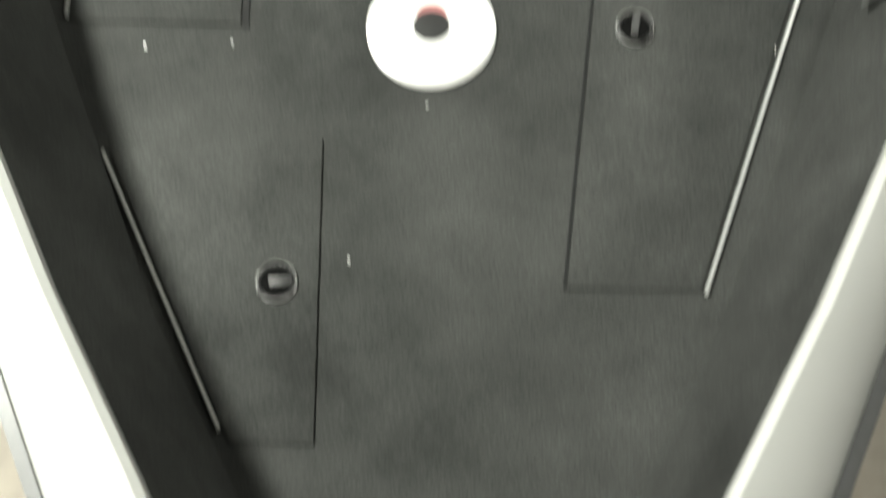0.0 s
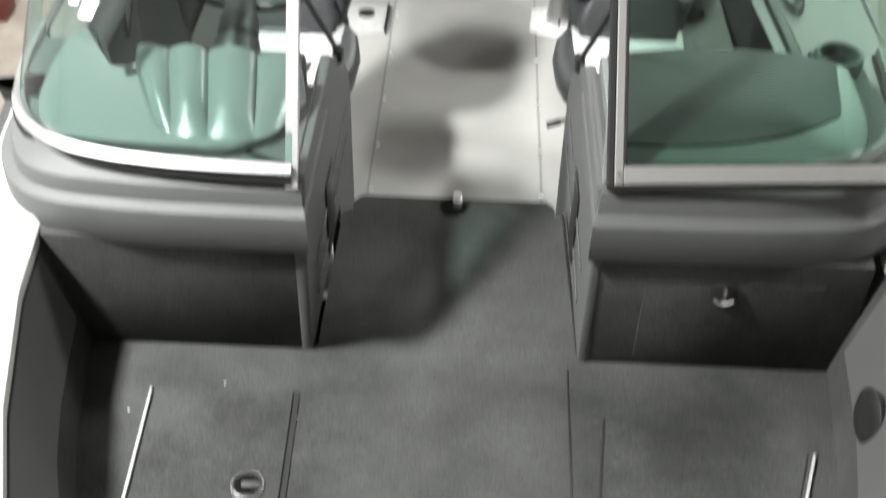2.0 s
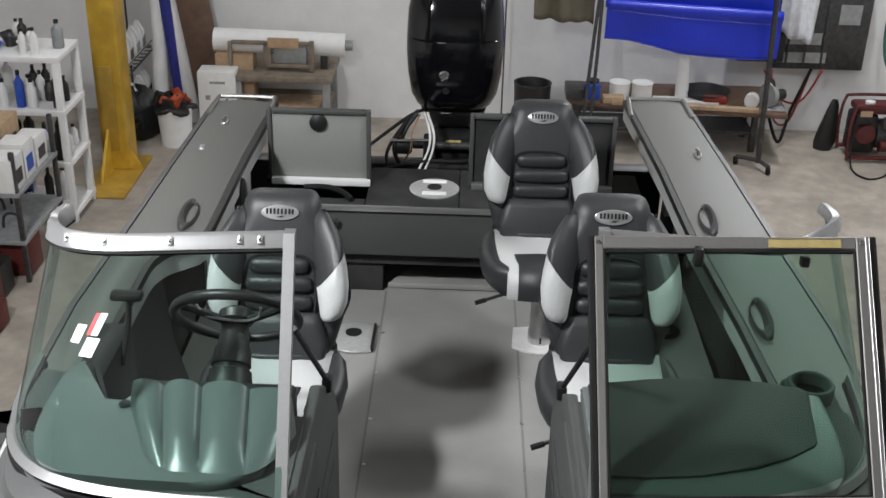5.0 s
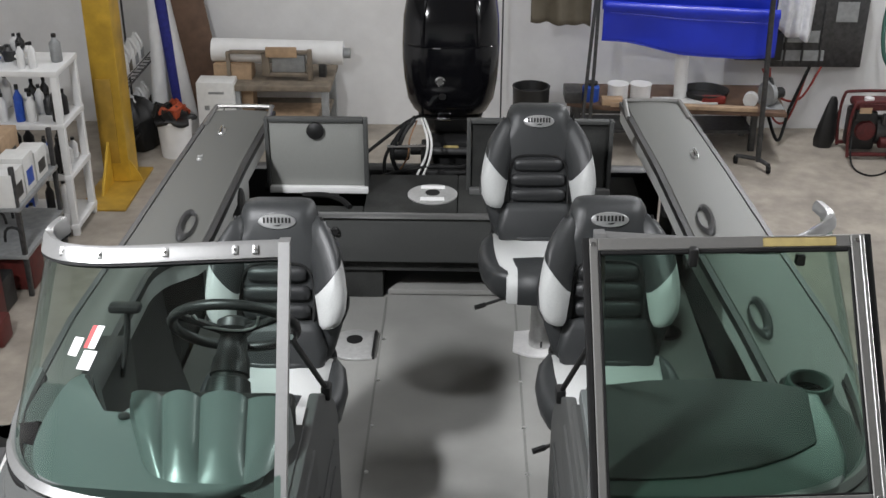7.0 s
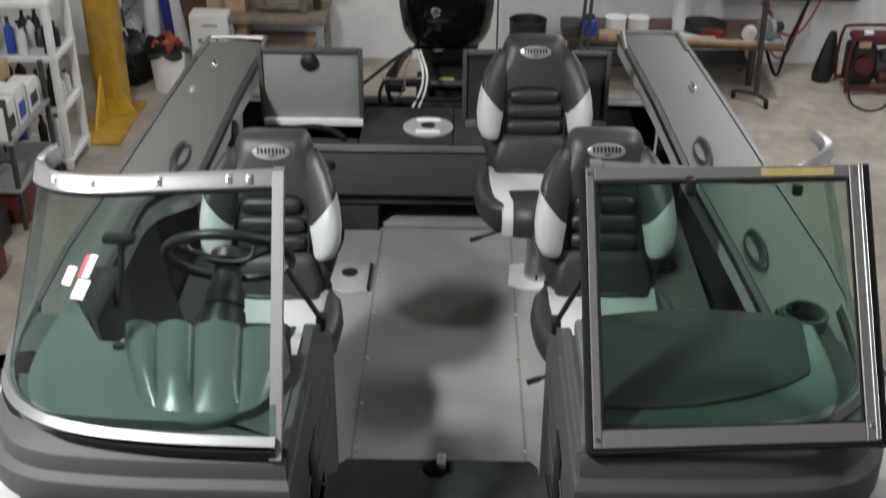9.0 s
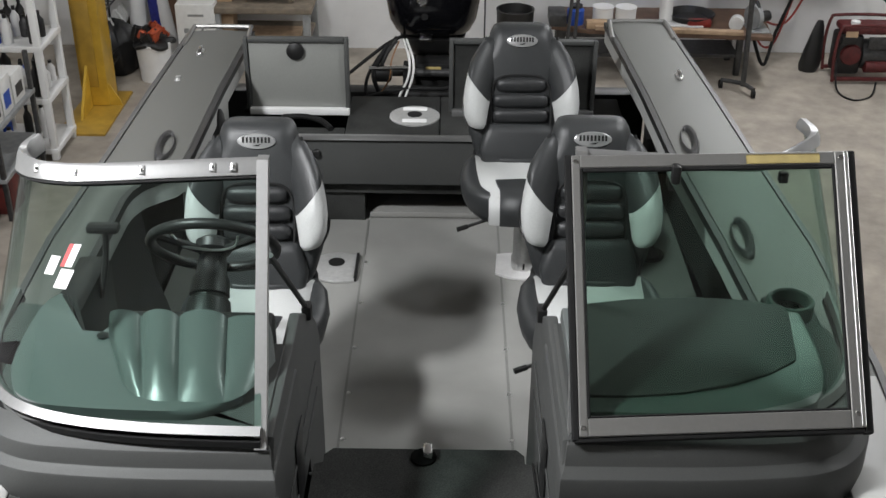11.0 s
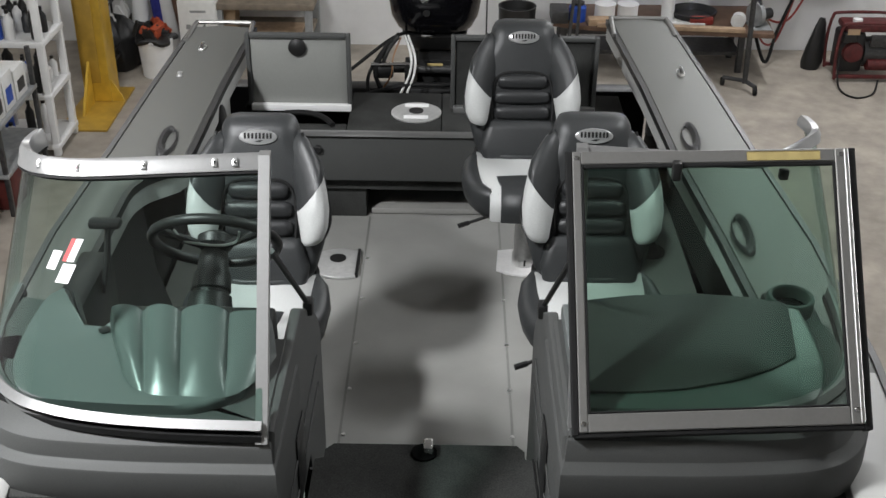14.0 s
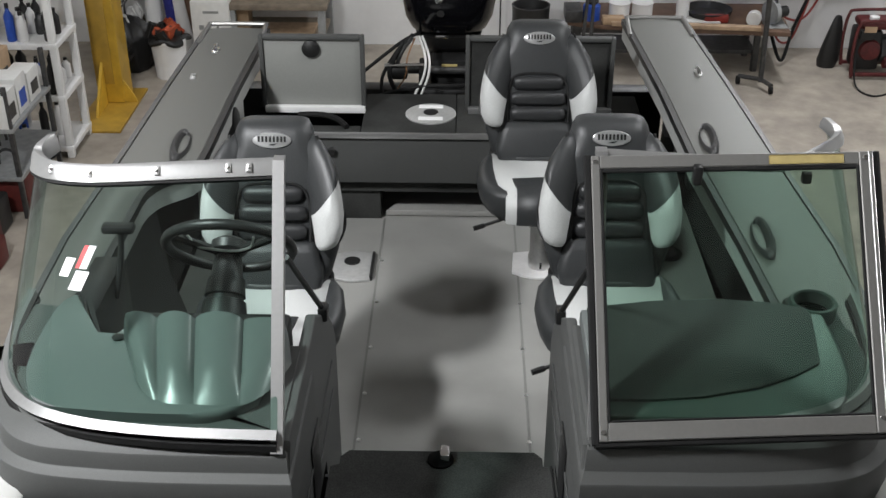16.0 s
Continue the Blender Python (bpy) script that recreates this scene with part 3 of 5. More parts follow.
lp = thing("box_latch", (0.59, 0.482, 0.55), "black and chrome turn latch on the box front", "latch")
part("ring", lathe(bmesh.new(), (0.587, 0.479, 0.562), [(0.031, 0), (0.031, 0.006), (0.024, 0.009)], axis=(0, -1, 0)), BLACK, lp)
part("handle", B(0.582, 0.592, 0.464, 0.472, 0.545, 0.585, 0.003), CHROME, lp)
part("thumb_turn", tube(bmesh.new(), spline([(0.565, 0.467, 0.553), (0.575, 0.466, 0.545), (0.587, 0.466, 0.542), (0.599, 0.466, 0.545), (0.609, 0.467, 0.553)], 4), 0.0045, 6), CHROME, lp, "curved chrome thumb turn")
hd = part("box_door", B(0.42, 0.8, 0.479, 0.4845, 0.36, 0.585, 0.002), CARPET, pcon, "hinged carpeted locker door")

# ---- windshields ----
def ws_bottom(s):
    return [(s * x, y, z) for x, y, z in [(a, b + 0.03 * (s > 0), c) for a, b, c in ((0.322, 0.522, 0.802), (0.45, 0.525, 0.802), (0.57, 0.532, 0.802), (0.7, 0.55, 0.802), (0.8, 0.58, 0.802), (0.87, 0.625, 0.80), (0.925, 0.69, 0.798), (0.97, 0.79, 0.79), (1.01, 0.95, 0.77), (1.04, 1.15, 0.745))]]


def ws_top(s):
    return [(s * x, y, z) for x, y, z in [(a, b + (0.032 + 0.065 * min(1, max(0, (a - 0.74) / 0.12))) * (s > 0), c + (0.014 + 0.004 * (a > 0.8)) * (s > 0)) for a, b, c in ((0.35, 0.952, 1.212), (0.45, 0.94, 1.212), (0.57, 0.93, 1.21), (0.68, 0.922, 1.207), (0.76, 0.922, 1.205), (0.83, 0.937, 1.203), (0.875, 0.97, 1.2), (0.899, 1.005, 1.2), (0.903, 1.045, 1.2), (0.893, 1.095, 1.2))]]


def windshield(s, label):
    w = thing("windshield", (s * 0.6, 0.6, 0.8), label, "windshield")
    bt, tp = spline(ws_bottom(s), 4), spline(ws_top(s), 4)
    g = bmesh.new()
    loft(g, [[a, b] for a, b in zip(bt, tp)], closed=False)
    part("glass", g, GLASS if s < 0 else GLASS3, w, "curved green-tinted glass", smooth=80)
    up = (0, 0.707, 0.707)
    part("top_rail", sweep(bmesh.new(), tp, [(-0.01, -0.03 if s < 0 else -0.014), (0.01, -0.03 if s < 0 else -0.014), (0.013, 0), (0.008, 0.012), (-0.008, 0.012), (-0.013, 0)], up), SATIN, w, "bright aluminium top rail")
    part("bottom_rail", sweep(bmesh.new(), bt, [(-0.014, -0.006), (0.014, -0.006), (0.011, 0.013), (-0.008, 0.015)], up), RAILA, w, "bright aluminium bottom rail")
    if s < 0:
        part("glazing_seal", sweep(bmesh.new(), tp, [(-0.007, -0.036), (0.007, -0.036), (0.007, -0.0305), (-0.007, -0.0305)], up), RUBBER, w, "thin black glazing seal")
    part("gasket", sweep(bmesh.new(), [p - Vector((0, 0, 0.014)) for p in bt], [(-0.018, -0.008), (0.019, -0.008), (0.017, 0.006), (-0.017, 0.006)]), RUBBER, w)
    a, b = Vector(ws_bottom(s)[0]) + Vector((0, -0.008, -0.025)), Vector(ws_top(s)[0]) + Vector((0, -0.002, 0.014))
    part("post", loft(bmesh.new(), [[p + Vector((-0.0125, -0.012, 0.0)), p + Vector((0.0125, -0.012, 0)), p + Vector((0.0125, 0.014, 0)), p + Vector((-0.0125, 0.014, 0))] for p in (a, b)]), SATIN, w, "satin aluminium post", smooth=0)
    for x in (0.412, 0.456, 0.608, 0.752, 0.842) if s < 0 else ():
        p = min(tp, key=lambda q: abs(abs(q.x) - x) + (q.y > 0.96))
        p = Vector((s * x, p.y, p.z))
        m_ = Matrix.Translation(p) @ Matrix.Rotation(radians(-45), 4, "X")
        cl = part("clip", B(-0.0065, 0.0065, -0.0155, -0.0105, -0.021, 0.0, 0.002, m=m_), SATIN, w, "small riveted rail clip")
        part("rivet", lathe(bmesh.new(), m_ @ Vector((0, -0.0155, -0.011)), [(0.0045, 0), (0.0035, 0.0025), (0.0015, 0.0035)], n=10, axis=(0, -0.707, 0.707)), CHROME, cl)
    return w


wl = windshield(-1, "curved green-tinted port windshield with aluminium rails")
wr = windshield(1, "curved green-tinted starboard windshield behind the folded panel")
def on_glass(s, u0, u1, v0, v1, h):
    bt, tp = spline(ws_bottom(s), 4), spline(ws_top(s), 4)
    def pt(u, v):
        u = u - 8 * (v - v0)
        i = min(int(u), len(bt) - 2)
        k = u - i
        return (bt[i] * (1 - k) + bt[i + 1] * k) * (1 - v) + (tp[i] * (1 - k) + tp[i + 1] * k) * v
    n = (pt(u1, v0) - pt(u0, v0)).cross(pt(u0, v1) - pt(u0, v0)).normalized()
    if n.y > 0:
        n = -n
    return loft(bmesh.new(), [[pt(u0, v0) + n * d, pt(u1, v0) + n * d, pt(u1, v1) + n * d, pt(u0, v1) + n * d] for d in (0.001, h)])


for u0, u1, v0, v1, m, nm in ((14.85, 16.3, 0.505, 0.585, WHITELAB, "white paper sticker"), (14.6, 15.35, 0.595, 0.69, WHITELAB, "white paper sticker"), (15.4, 15.85, 0.595, 0.69, REDLAB, "red paper sticker"), (16.55, 17.65, 0.555, 0.635, WHITELAB, "white paper sticker")):
    part("sticker", on_glass(-1, u0, u1, v0, v1, 0.002), m, wl, nm, smooth=0)
# brace stays
for s in (-1, 1):
    st = thing("windshield_stay", (s * 0.32, 0.9, 0.8), "thin black brace rod beside the windshield post", "brace", "windshield stays")
    part("rod", tube(bmesh.new(), [(s * 0.335, 0.86, 1.03), (s * 0.3, 1.12, 0.73)], 0.007), BLACK, st)
    part("mount", B(*sorted((s * 0.285, s * 0.31)), 1.1, 1.14, 0.7, 0.74, 0.006), BLACK, st)

# hinged centre panel, folded onto the starboard side
pan = thing("centre_windshield_panel", (0.63, 0.52, 0.8), "opened square centre windshield panel with grey frame", "windshield")
P00, P10, P01, P11 = Vector((0.3197, 0.515, 0.807)), Vector((0.908, 0.524, 0.835)), Vector((0.314, 0.953, 1.233)), Vector((0.92, 0.952, 1.252))
def bil(u, v):
    return (P00 * (1 - u) + P10 * u) * (1 - v) + (P01 * (1 - u) + P11 * u) * v
pn = (P10 - P00).cross(P01 - P00).normalized()
def bar(u0, u1, v0, v1, t0, t1):
    b = bmesh.new()
    loft(b, [[bil(u0, v0) + pn * t, bil(u1, v0) + pn * t, bil(u1, v1) + pn * t, bil(u0, v1) + pn * t] for t in (t0, t1)])
    bmesh.ops.bevel(b, geom=list(b.edges), offset=0.002, segments=1, affect="EDGES")
    return b
FW = 0.046
pane = bmesh.new()
pane.faces.new([pane.verts.new(bil(u, v)) for u, v in ((0.03, 0.03), (0.97, 0.03), (0.97, 0.97), (0.03, 0.97))])
part("glass", pane, GLASS2, pan, "green-tinted pane", smooth=0)
part("frame_bottom", bar(FW + 0.001, 1 - FW - 0.001, 0, 0.062, -0.011, 0.011), ALUG, pan, smooth=0)
part("frame_top", bar(FW + 0.001, 1 - FW - 0.001, 0.952, 1, -0.011, 0.011), ALUG, pan, smooth=0)
part("frame_side", bar(0.016, FW, 0, 1, -0.012, 0.012), ALUG, pan, smooth=0)
part("frame_side", bar(1 - FW, 1, 0, 1, -0.012, 0.012), ALUG, pan, smooth=0)
part("edge_seal", bar(-0.008, 0.0155, -0.01, 1.005, -0.016, 0.008), RUBBER, pan, "black rubber edge seal", smooth=0)
part("edge_seal", bar(1.001, 1.03, -0.02, 1.005, -0.02, 0.005), RUBBER, pan, "black rubber edge seal", smooth=0)
part("edge_seal", bar(0.0, 1.0, -0.018, -0.001, -0.016, 0.006), RUBBER, pan, "black rubber edge seal", smooth=0)
part("warning_label", bar(0.64, 0.9, 0.956, 0.99, 0.0115, 0.0125), YTAPE, pan, "faded yellow tape label", smooth=0)
for a_ in ((FW, FW + 0.01, 0.062, 0.952), (1 - FW - 0.01, 1 - FW, 0.062, 0.952), (FW + 0.0101, 1 - FW - 0.0101, 0.936, 0.9515), (FW + 0.0101, 1 - FW - 0.0101, 0.0625, 0.07)):
    part("glazing_bead", bar(*a_, 0.0025, 0.0105), RUBBER, pan, "black rubber glazing bead", smooth=0)
part("edge_strip", bar(0.984, 1.0, 0.003, 0.998, 0.0121, 0.0145), ALU, pan, "bright aluminium edge strip", smooth=0)
for u, v in ((0.03, 0.03), (0.03, 0.975), (0.975, 0.975), (0.975, 0.05)):
    part("screw", lathe(bmesh.new(), bil(u, v) + pn * 0.012, [(0.006, 0), (0.005, 0.003)], n=10, axis=pn), CHROME, pan)
part("latch", B(0.54, 0.56, 0.905, 0.93, 1.19, 1.235, 0.006), BLACK, pan, "black panel latch")
part("latch", B(0.78, 0.8, 0.93, 0.95, 1.185, 1.21, 0.004), BLACK, pan, "black panel latch")

# ---- seats ----
def seat():
    st = thing("pedestal_chair", (0, 0, 0), "charcoal and light grey vinyl swivel chair on a pedestal", "chair", "cockpit chairs")
    lean = 0.19
    def yb(z):
        return -0.09 + lean * (z - 0.5) / 0.5
    def zc(z):
        return 0.918 - (0.925 - z) * 0.86 if z < 0.925 else z - 0.007
    def sec(z, w, t, yo=0.0, r=0.5):
        z = zc(z)
        return [(x, yb(z) + yo + y, z) for x, y in rrect(w, t, min(w, t) * 0.5 * r * 1.9)]
    bk = bmesh.new()
    loft(bk, [sec(z, w, t, 0.035) for z, w, t in ((0.44, 0.28, 0.05), (0.47, 0.33, 0.07), (0.56, 0.38, 0.08), (0.66, 0.395, 0.085), (0.74, 0.392, 0.092), (0.79, 0.375, 0.1), (0.83, 0.33, 0.105), (0.865, 0.275, 0.11), (0.895, 0.245, 0.11), (0.92, 0.235, 0.108), (0.94, 0.225, 0.1), (0.957, 0.205, 0.08), (0.965, 0.16, 0.04))])
    back = part("backrest", bk, VINYL, st, "charcoal vinyl backrest with head section", smooth=70)
    for k in range(3):
        z = zc(0.628 + 0.06 * k)
        hw = (0.1, 0.1, 0.09)[k]
        rl = bmesh.new()
        loft(rl, [[(x, yb(z) - 0.012 + 0.02 * math.cos(a) * e, z + 0.0268 * math.sin(a) * e) for a in [2 * math.pi * i / 12 for i in range(12)]] for x, e in [(-hw, 0.5), (-hw + 0.008, 0.85), (-hw + 0.025, 1), (0, 1.03), (hw - 0.025, 1), (hw - 0.008, 0.85), (hw, 0.5)]])
        part("pleat", rl, VINYLB, back, "black horizontal pleat roll", smooth=60)
    low = bmesh.new()
    loft(low, [sec(z, w, t, -0.01) for z, w, t in ((0.42, 0.23, 0.03), (0.44, 0.28, 0.05), (0.5, 0.3, 0.055), (0.57, 0.265, 0.055), (0.598, 0.23, 0.04))])
    part("lower_pad", low, VINYL, back, smooth=70)
    for s in (-1, 1):
        def bol(zs_, dy=0.028):
            b = bmesh.new()
            rings = []
            for z, xc, w, t in zs_:
                k_ = min(1.0, max(0.0, (z - 0.56) / 0.18))
                dd = dy - 0.05 * max(0.0, z - 0.76) / 0.14
                z = zc(z)
                rings.append([(s * xc + x, yb(z) - dd + y, z + 1.25 * k_ * s * x) for x, y in rrect(w, t, min(w, t) * 0.48)])
            return loft(b, rings)
        part("bolster", bol(((0.592, 0.161, 0.03, 0.04), (0.6, 0.163, 0.06, 0.075), (0.624, 0.166, 0.08, 0.1), (0.662, 0.166, 0.087, 0.11), (0.705, 0.161, 0.086, 0.11), (0.75, 0.153, 0.082, 0.105))), VINYLW, back, "light grey side bolster", smooth=70)
        part("shoulder", bol(((0.7505, 0.153, 0.082, 0.105), (0.79, 0.146, 0.078, 0.1), (0.83, 0.13, 0.07, 0.085), (0.87, 0.112, 0.06, 0.066), (0.9, 0.095, 0.04, 0.05)), 0.028), VINYL, back, "charcoal shoulder panel", smooth=70)
        part("piping", tube(bmesh.new(), spline([(px, py, zc(pz)) for px, py, pz in [(s * 0.147, yb(0.58) - 0.02, 0.588), (s * 0.188, yb(0.59) - 0.015, 0.602), (s * 0.209, yb(0.65), 0.645), (s * 0.207, yb(0.7), 0.7), (s * 0.195, yb(0.75), 0.75), (s * 0.17, yb(0.82), 0.82), (s * 0.14, yb(0.88), 0.88), (s * 0.127, yb(0.93), 0.93)]], 5), 0.005, 6), BLACK, back)
    arch = [(-0.108, 0.59), (-0.11, 0.68), (-0.1, 0.75), (-0.07, 0.782), (0, 0.788), (0.07, 0.782), (0.1, 0.75), (0.11, 0.68), (0.108, 0.59)]
    part("seam_piping", tube(bmesh.new(), spline([(x, yb(zc(z)) - 0.016, zc(z)) for x, z in arch], 5), 0.0045, 6), BLACK, back)
    bz = 0.918
    bx = bmesh.new()
    nb = Vector((0, -1, 0.36)).normalized()
    bc = Vector((0, yb(bz) - 0.0215, bz))
    ub, vb = Vector((1, 0, 0)), nb.cross(Vector((1, 0, 0))).normalized()
    if vb.z < 0:
        vb = -vb
    loft(bx, [[bc + nb * h + 0.056 * k * math.cos(a) * ub + 0.023 * k * math.sin(a) * vb for a in [2 * math.pi * i / 32 for i in range(32)]] for h, k in ((-0.012, 1), (0.002, 1), (0.004, 0.94))])
    badge = part("badge", bx, BADGE, back, "oval bright badge")
    for x0, w in ((-0.041, 0.017), (-0.019, 0.017), (0.003, 0.017), (0.025, 0.016)):
        for dx0, dx1, z0, z1 in ((0, 0.006, -0.004, 0.0125), (w - 0.006, w, -0.004, 0.0125)):
            bb = bmesh.new()
            loft(bb, [[bc + nb * h + (x0 + dx) * ub + dz * vb for dx, dz in ((dx0, z0), (dx1, z0), (dx1, z1), (dx0, z1))] for h in (0.004, 0.0055)])
            part("badge_bar", bb, BLACK, badge, smooth=0)
    bb = bmesh.new()
    loft(bb, [[bc + nb * h + dx * ub + dz * vb for dx, dz in ((-0.012, -0.013), (0.006, -0.014), (0.016, -0.008), (0.002, -0.0095))] for h in (0.004, 0.0055)])
    part("badge_bar", bb, BLACK, badge, smooth=0)
    # cushion: plan outline widest at the rear third
    plan = [(-0.02, 0.17), (-0.1, 0.205), (-0.2, 0.218), (-0.3, 0.214), (-0.38, 0.195), (-0.44, 0.158), (-0.475, 0.1), (-0.488, 0.035)]
    def ring(k, z, dy=0.0):
        right = [(w * k, -0.2 + (y + 0.2) * (0.5 + 0.5 * k) + dy, z) for y, w in plan]
        return right + [(-x, y, zz) for x, y, zz in right[::-1]]
    cu = bmesh.new()
    loft(cu, [ring(k, z) for k, z in ((0.6, 0.325), (0.85, 0.335), (0.95, 0.36), (1.0, 0.4), (0.99, 0.43), (0.93, 0.448), (0.8, 0.45), (0.66, 0.436))])
    cush = part("cushion", cu, VINYL, st, "charcoal vinyl seat cushion", smooth=70)
    def drape(hw0, hw1, y0, h, th):
        b = bmesh.new()
        rows_ = []
        for yy, zz, w in ((y0, 0.437, hw0), (y0 - 0.012, 0.443, hw0), (-0.385 if y0 < -0.3 else -0.36, 0.446, (hw0 + hw1) / 2), (-0.42, 0.447, hw1), (-0.455, 0.438, hw1), (-0.478, 0.415, hw1), (-0.483, 0.385, hw1), (-0.47, 0.35, hw1)):
            up_ = max(0.0, min(1.0, (zz - 0.4) / 0.04))
            n_ = [(-w, -0.004), (-w * 0.94, h), (0, h + th), (w * 0.94, h), (w, -0.004)]
            rows_.append([(x, yy - hh * (1 - up_) - (0.02 * (1 - (x / 0.2) ** 2) if up_ < 1 else 0), zz + hh * up_) for x, hh in n_])
        loft(b, rows_, closed=False)
        return b
    part("seat_pad", prism(bmesh.new(), [(0.15, 0.0), (0.158, -0.06), (0.14, -0.105), (0.1, -0.135), (0.05, -0.15), (-0.05, -0.15), (-0.1, -0.135), (-0.14, -0.105), (-0.158, -0.06), (-0.15, 0.0)], "z", 0.44, 0.468, 0.01, 3), VINYL, cush, "charcoal seat pad", smooth=70)
    part("light_band", drape(0.172, 0.12, -0.06, 0.009, 0.003), VINYLW, cush, "light grey band across the cushion", smooth=70)
    part("centre_pad", drape(0.1, 0.085, -0.315, 0.016, 0.005), VINYL, cush, "charcoal centre pad", smooth=70)
    part("mount_plate", B(-0.1, 0.1, -0.3, -0.08, 0.302, 0.324, 0.005), BLACK, st)
    part("hinge", B(-0.17, 0.17, -0.05, 0.0, 0.36, 0.47, 0.02), BLACK, st)
    lv = part("lever", tube(bmesh.new(), [(-0.08, -0.27, 0.31), (-0.2, -0.31, 0.285)], 0.006), STEEL, st)
    part("lever_grip", tube(bmesh.new(), [(-0.19, -0.307, 0.287), (-0.228, -0.318, 0.279)], 0.009), BLACK, lv, "black lever grip")
    part("clamp", B(-0.02, 0.09, -0.1, 0.02, 0.26, 0.3015, 0.006), BLACK, st)
    part("swivel_plate", B(-0.09, 0.06, -0.16, -0.12, 0.262, 0.3, 0.006), BLACK, st)
    part("pedestal", lathe(bmesh.new(), (0.035, -0.035, 0), [(0.047, 0.024), (0.047, 0.07), (0.042, 0.078), (0.042, 0.33)], n=28), ALU, st, "bright aluminium pedestal post")
    part("post_slot", B(0.031, 0.039, -0.084, -0.0815, 0.035, 0.062, 0.001), BLACK, st, "dark slot in the post collar")
    part("lever_stop", B(-0.075, -0.06, -0.1, -0.085, 0.265, 0.34, 0.003), BLACK, st)
    part("base_plate", prism(bmesh.new(), [(-0.065, 0.06), (-0.075, -0.09)] + [(0.035 + 0.115 * math.cos(radians(a)), -0.035 + 0.1 * math.sin(radians(a))) for a in range(230, 440, 15)] + [(0.02, 0.075)], "z", 0.015, 0.027, 0.005, 2), BASEW, st, "bright cast floor plate")
    for ch in st.children:
        if ch.name.split(".")[0] in ("cushion", "mount_plate", "hinge", "lever", "clamp", "swivel_plate"):
            ch.location.z += 0.06
        if ch.name.startswith("cushion"):
            ch.scale.y = 0.84
    return st


s0 = seat()
s0.matrix_world = pose(-0.507, 1.7, -0.015)
copy_thing(s0, pose(0.483, 1.735, -0.013))
copy_thing(s0, pose(0.318, 2.6, -0.015))

# ---- stern ----
stern = thing("stern_bench", (0, 3.1, 0), "charcoal carpeted stern deck with opened lids", "deck")
part("deck_top", B(-0.36, 0.02, 2.885, 3.3, 0.4, 0.42, 0.006), CARPET, stern)
part("deck_top", B(0.022, 0.78, 2.885, 3.3, 0.4, 0.42, 0.006), CARPET, stern)
part("deck_front_strip", B(-0.8, -0.362, 2.885, 2.96, 0.4, 0.42, 0.006), CARPET, stern)
part("well_floor", B(-0.8, -0.362, 2.962, 3.14, 0.25, 0.26), BLACK, stern)
part("deck_rear", B(-0.8, -0.362, 3.14, 3.3, 0.4, 0.42, 0.006), CARPET, stern)
part("front_edge", B(-0.82, 0.8, 2.868, 2.884, 0.402, 0.426, 0.004), SATIN, stern, "bright aluminium edge strip")
part("bench_front", B(-0.82, 0.8, 2.885, 2.9, 0.2, 0.399, 0.004), MOULD, stern)
part("bench_under", B(-0.82, 0.8, 2.93, 2.95, 0.14, 0.2), CARPET, stern)
part("side_box", B(-0.82, -0.29, 2.95, 3.3, 0, 0.2, 0.004), CARPET, stern)
part("side_box", B(0.27, 0.8, 2.95, 3.3, 0, 0.2, 0.004), CARPET, stern)
part("recess_back", B(-0.29, 0.27, 3.28, 3.3, 0, 0.2), BLACK, stern)
part("recess_bar", B(-0.28, 0.26, 3.0, 3.02, 0.1, 0.13, 0.004), MOULD, stern)
rp = bmesh.new()
prism(rp, [(-0.27, 2.97), (0.25, 2.97), (0.23, 3.16), (-0.16, 3.16)], "z", 0.004, 0.03, 0.004)
part("floor_panel", rp, SOLE, stern)
bp = thing("stern_base_plate", (-0.082, 3.08, 0.42), "grey round seat base plate with paper labels on the stern deck", "seat base")
part("plate", lathe(bmesh.new(), (-0.084, 3.077, 0.42), [(0.104, 0), (0.104, 0.005), (0.095, 0.009), (0.034, 0.01)], n=40), CAST, bp)
part("socket", lathe(bmesh.new(), (-0.084, 3.077, 0.43), [(0.03, 0), (0.03, 0.003), (0.02, 0.0035)]), BLACK, bp)
part("paper_label", B(-0.134, -0.034, 3.12, 3.152, 0.4295, 0.431), WHITELAB, bp)
part("paper_label", B(-0.134, -0.034, 2.995, 3.03, 0.4295, 0.431), WHITELAB, bp)


def open_lid(x0, x1, label, m=LIDP):
    z0, z1 = 0.432, 0.745
    l = part("open_lid", B(x0 + 0.018, x1 - 0.018, 3.108, 3.125, z0, z1 - 0.018, 0.003), m, stern, label)
    part("rim", B(x0, x0 + 0.0175, 3.095, 3.13, z0, z1, 0.004), MOULD, l)
    part("rim", B(x1 - 0.0175, x1, 3.095, 3.13, z0, z1, 0.004), MOULD, l)
    part("rim", B(x0 + 0.018, x1 - 0.018, 3.095, 3.13, z1 - 0.0175, z1, 0.004), MOULD, l)
    # white on the port strip paints the gleam of its metal
    part("hinge_strip", B(x0 + 0.012, x1 - 0.002, 3.08, 3.107, z0 - 0.012, z0 + 0.016, 0.003), WHITEP if m is LIDP else SATIN, l, "bright hinge strip")
    return l


l1 = open_lid(-0.777, -0.352, "opened grey locker lid with dark rim, reflected light put into its grey")
l2 = open_lid(0.056, 0.655, "opened dark locker lid behind the chair", CARPET)
part("latch", lathe(bmesh.new(), (-0.567, 3.107, 0.69), [(0.036, 0), (0.036, 0.012), (0.026, 0.016), (0.012, 0.022)], axis=(0, -1, 0)), BLACK, l1, "round black turn latch")

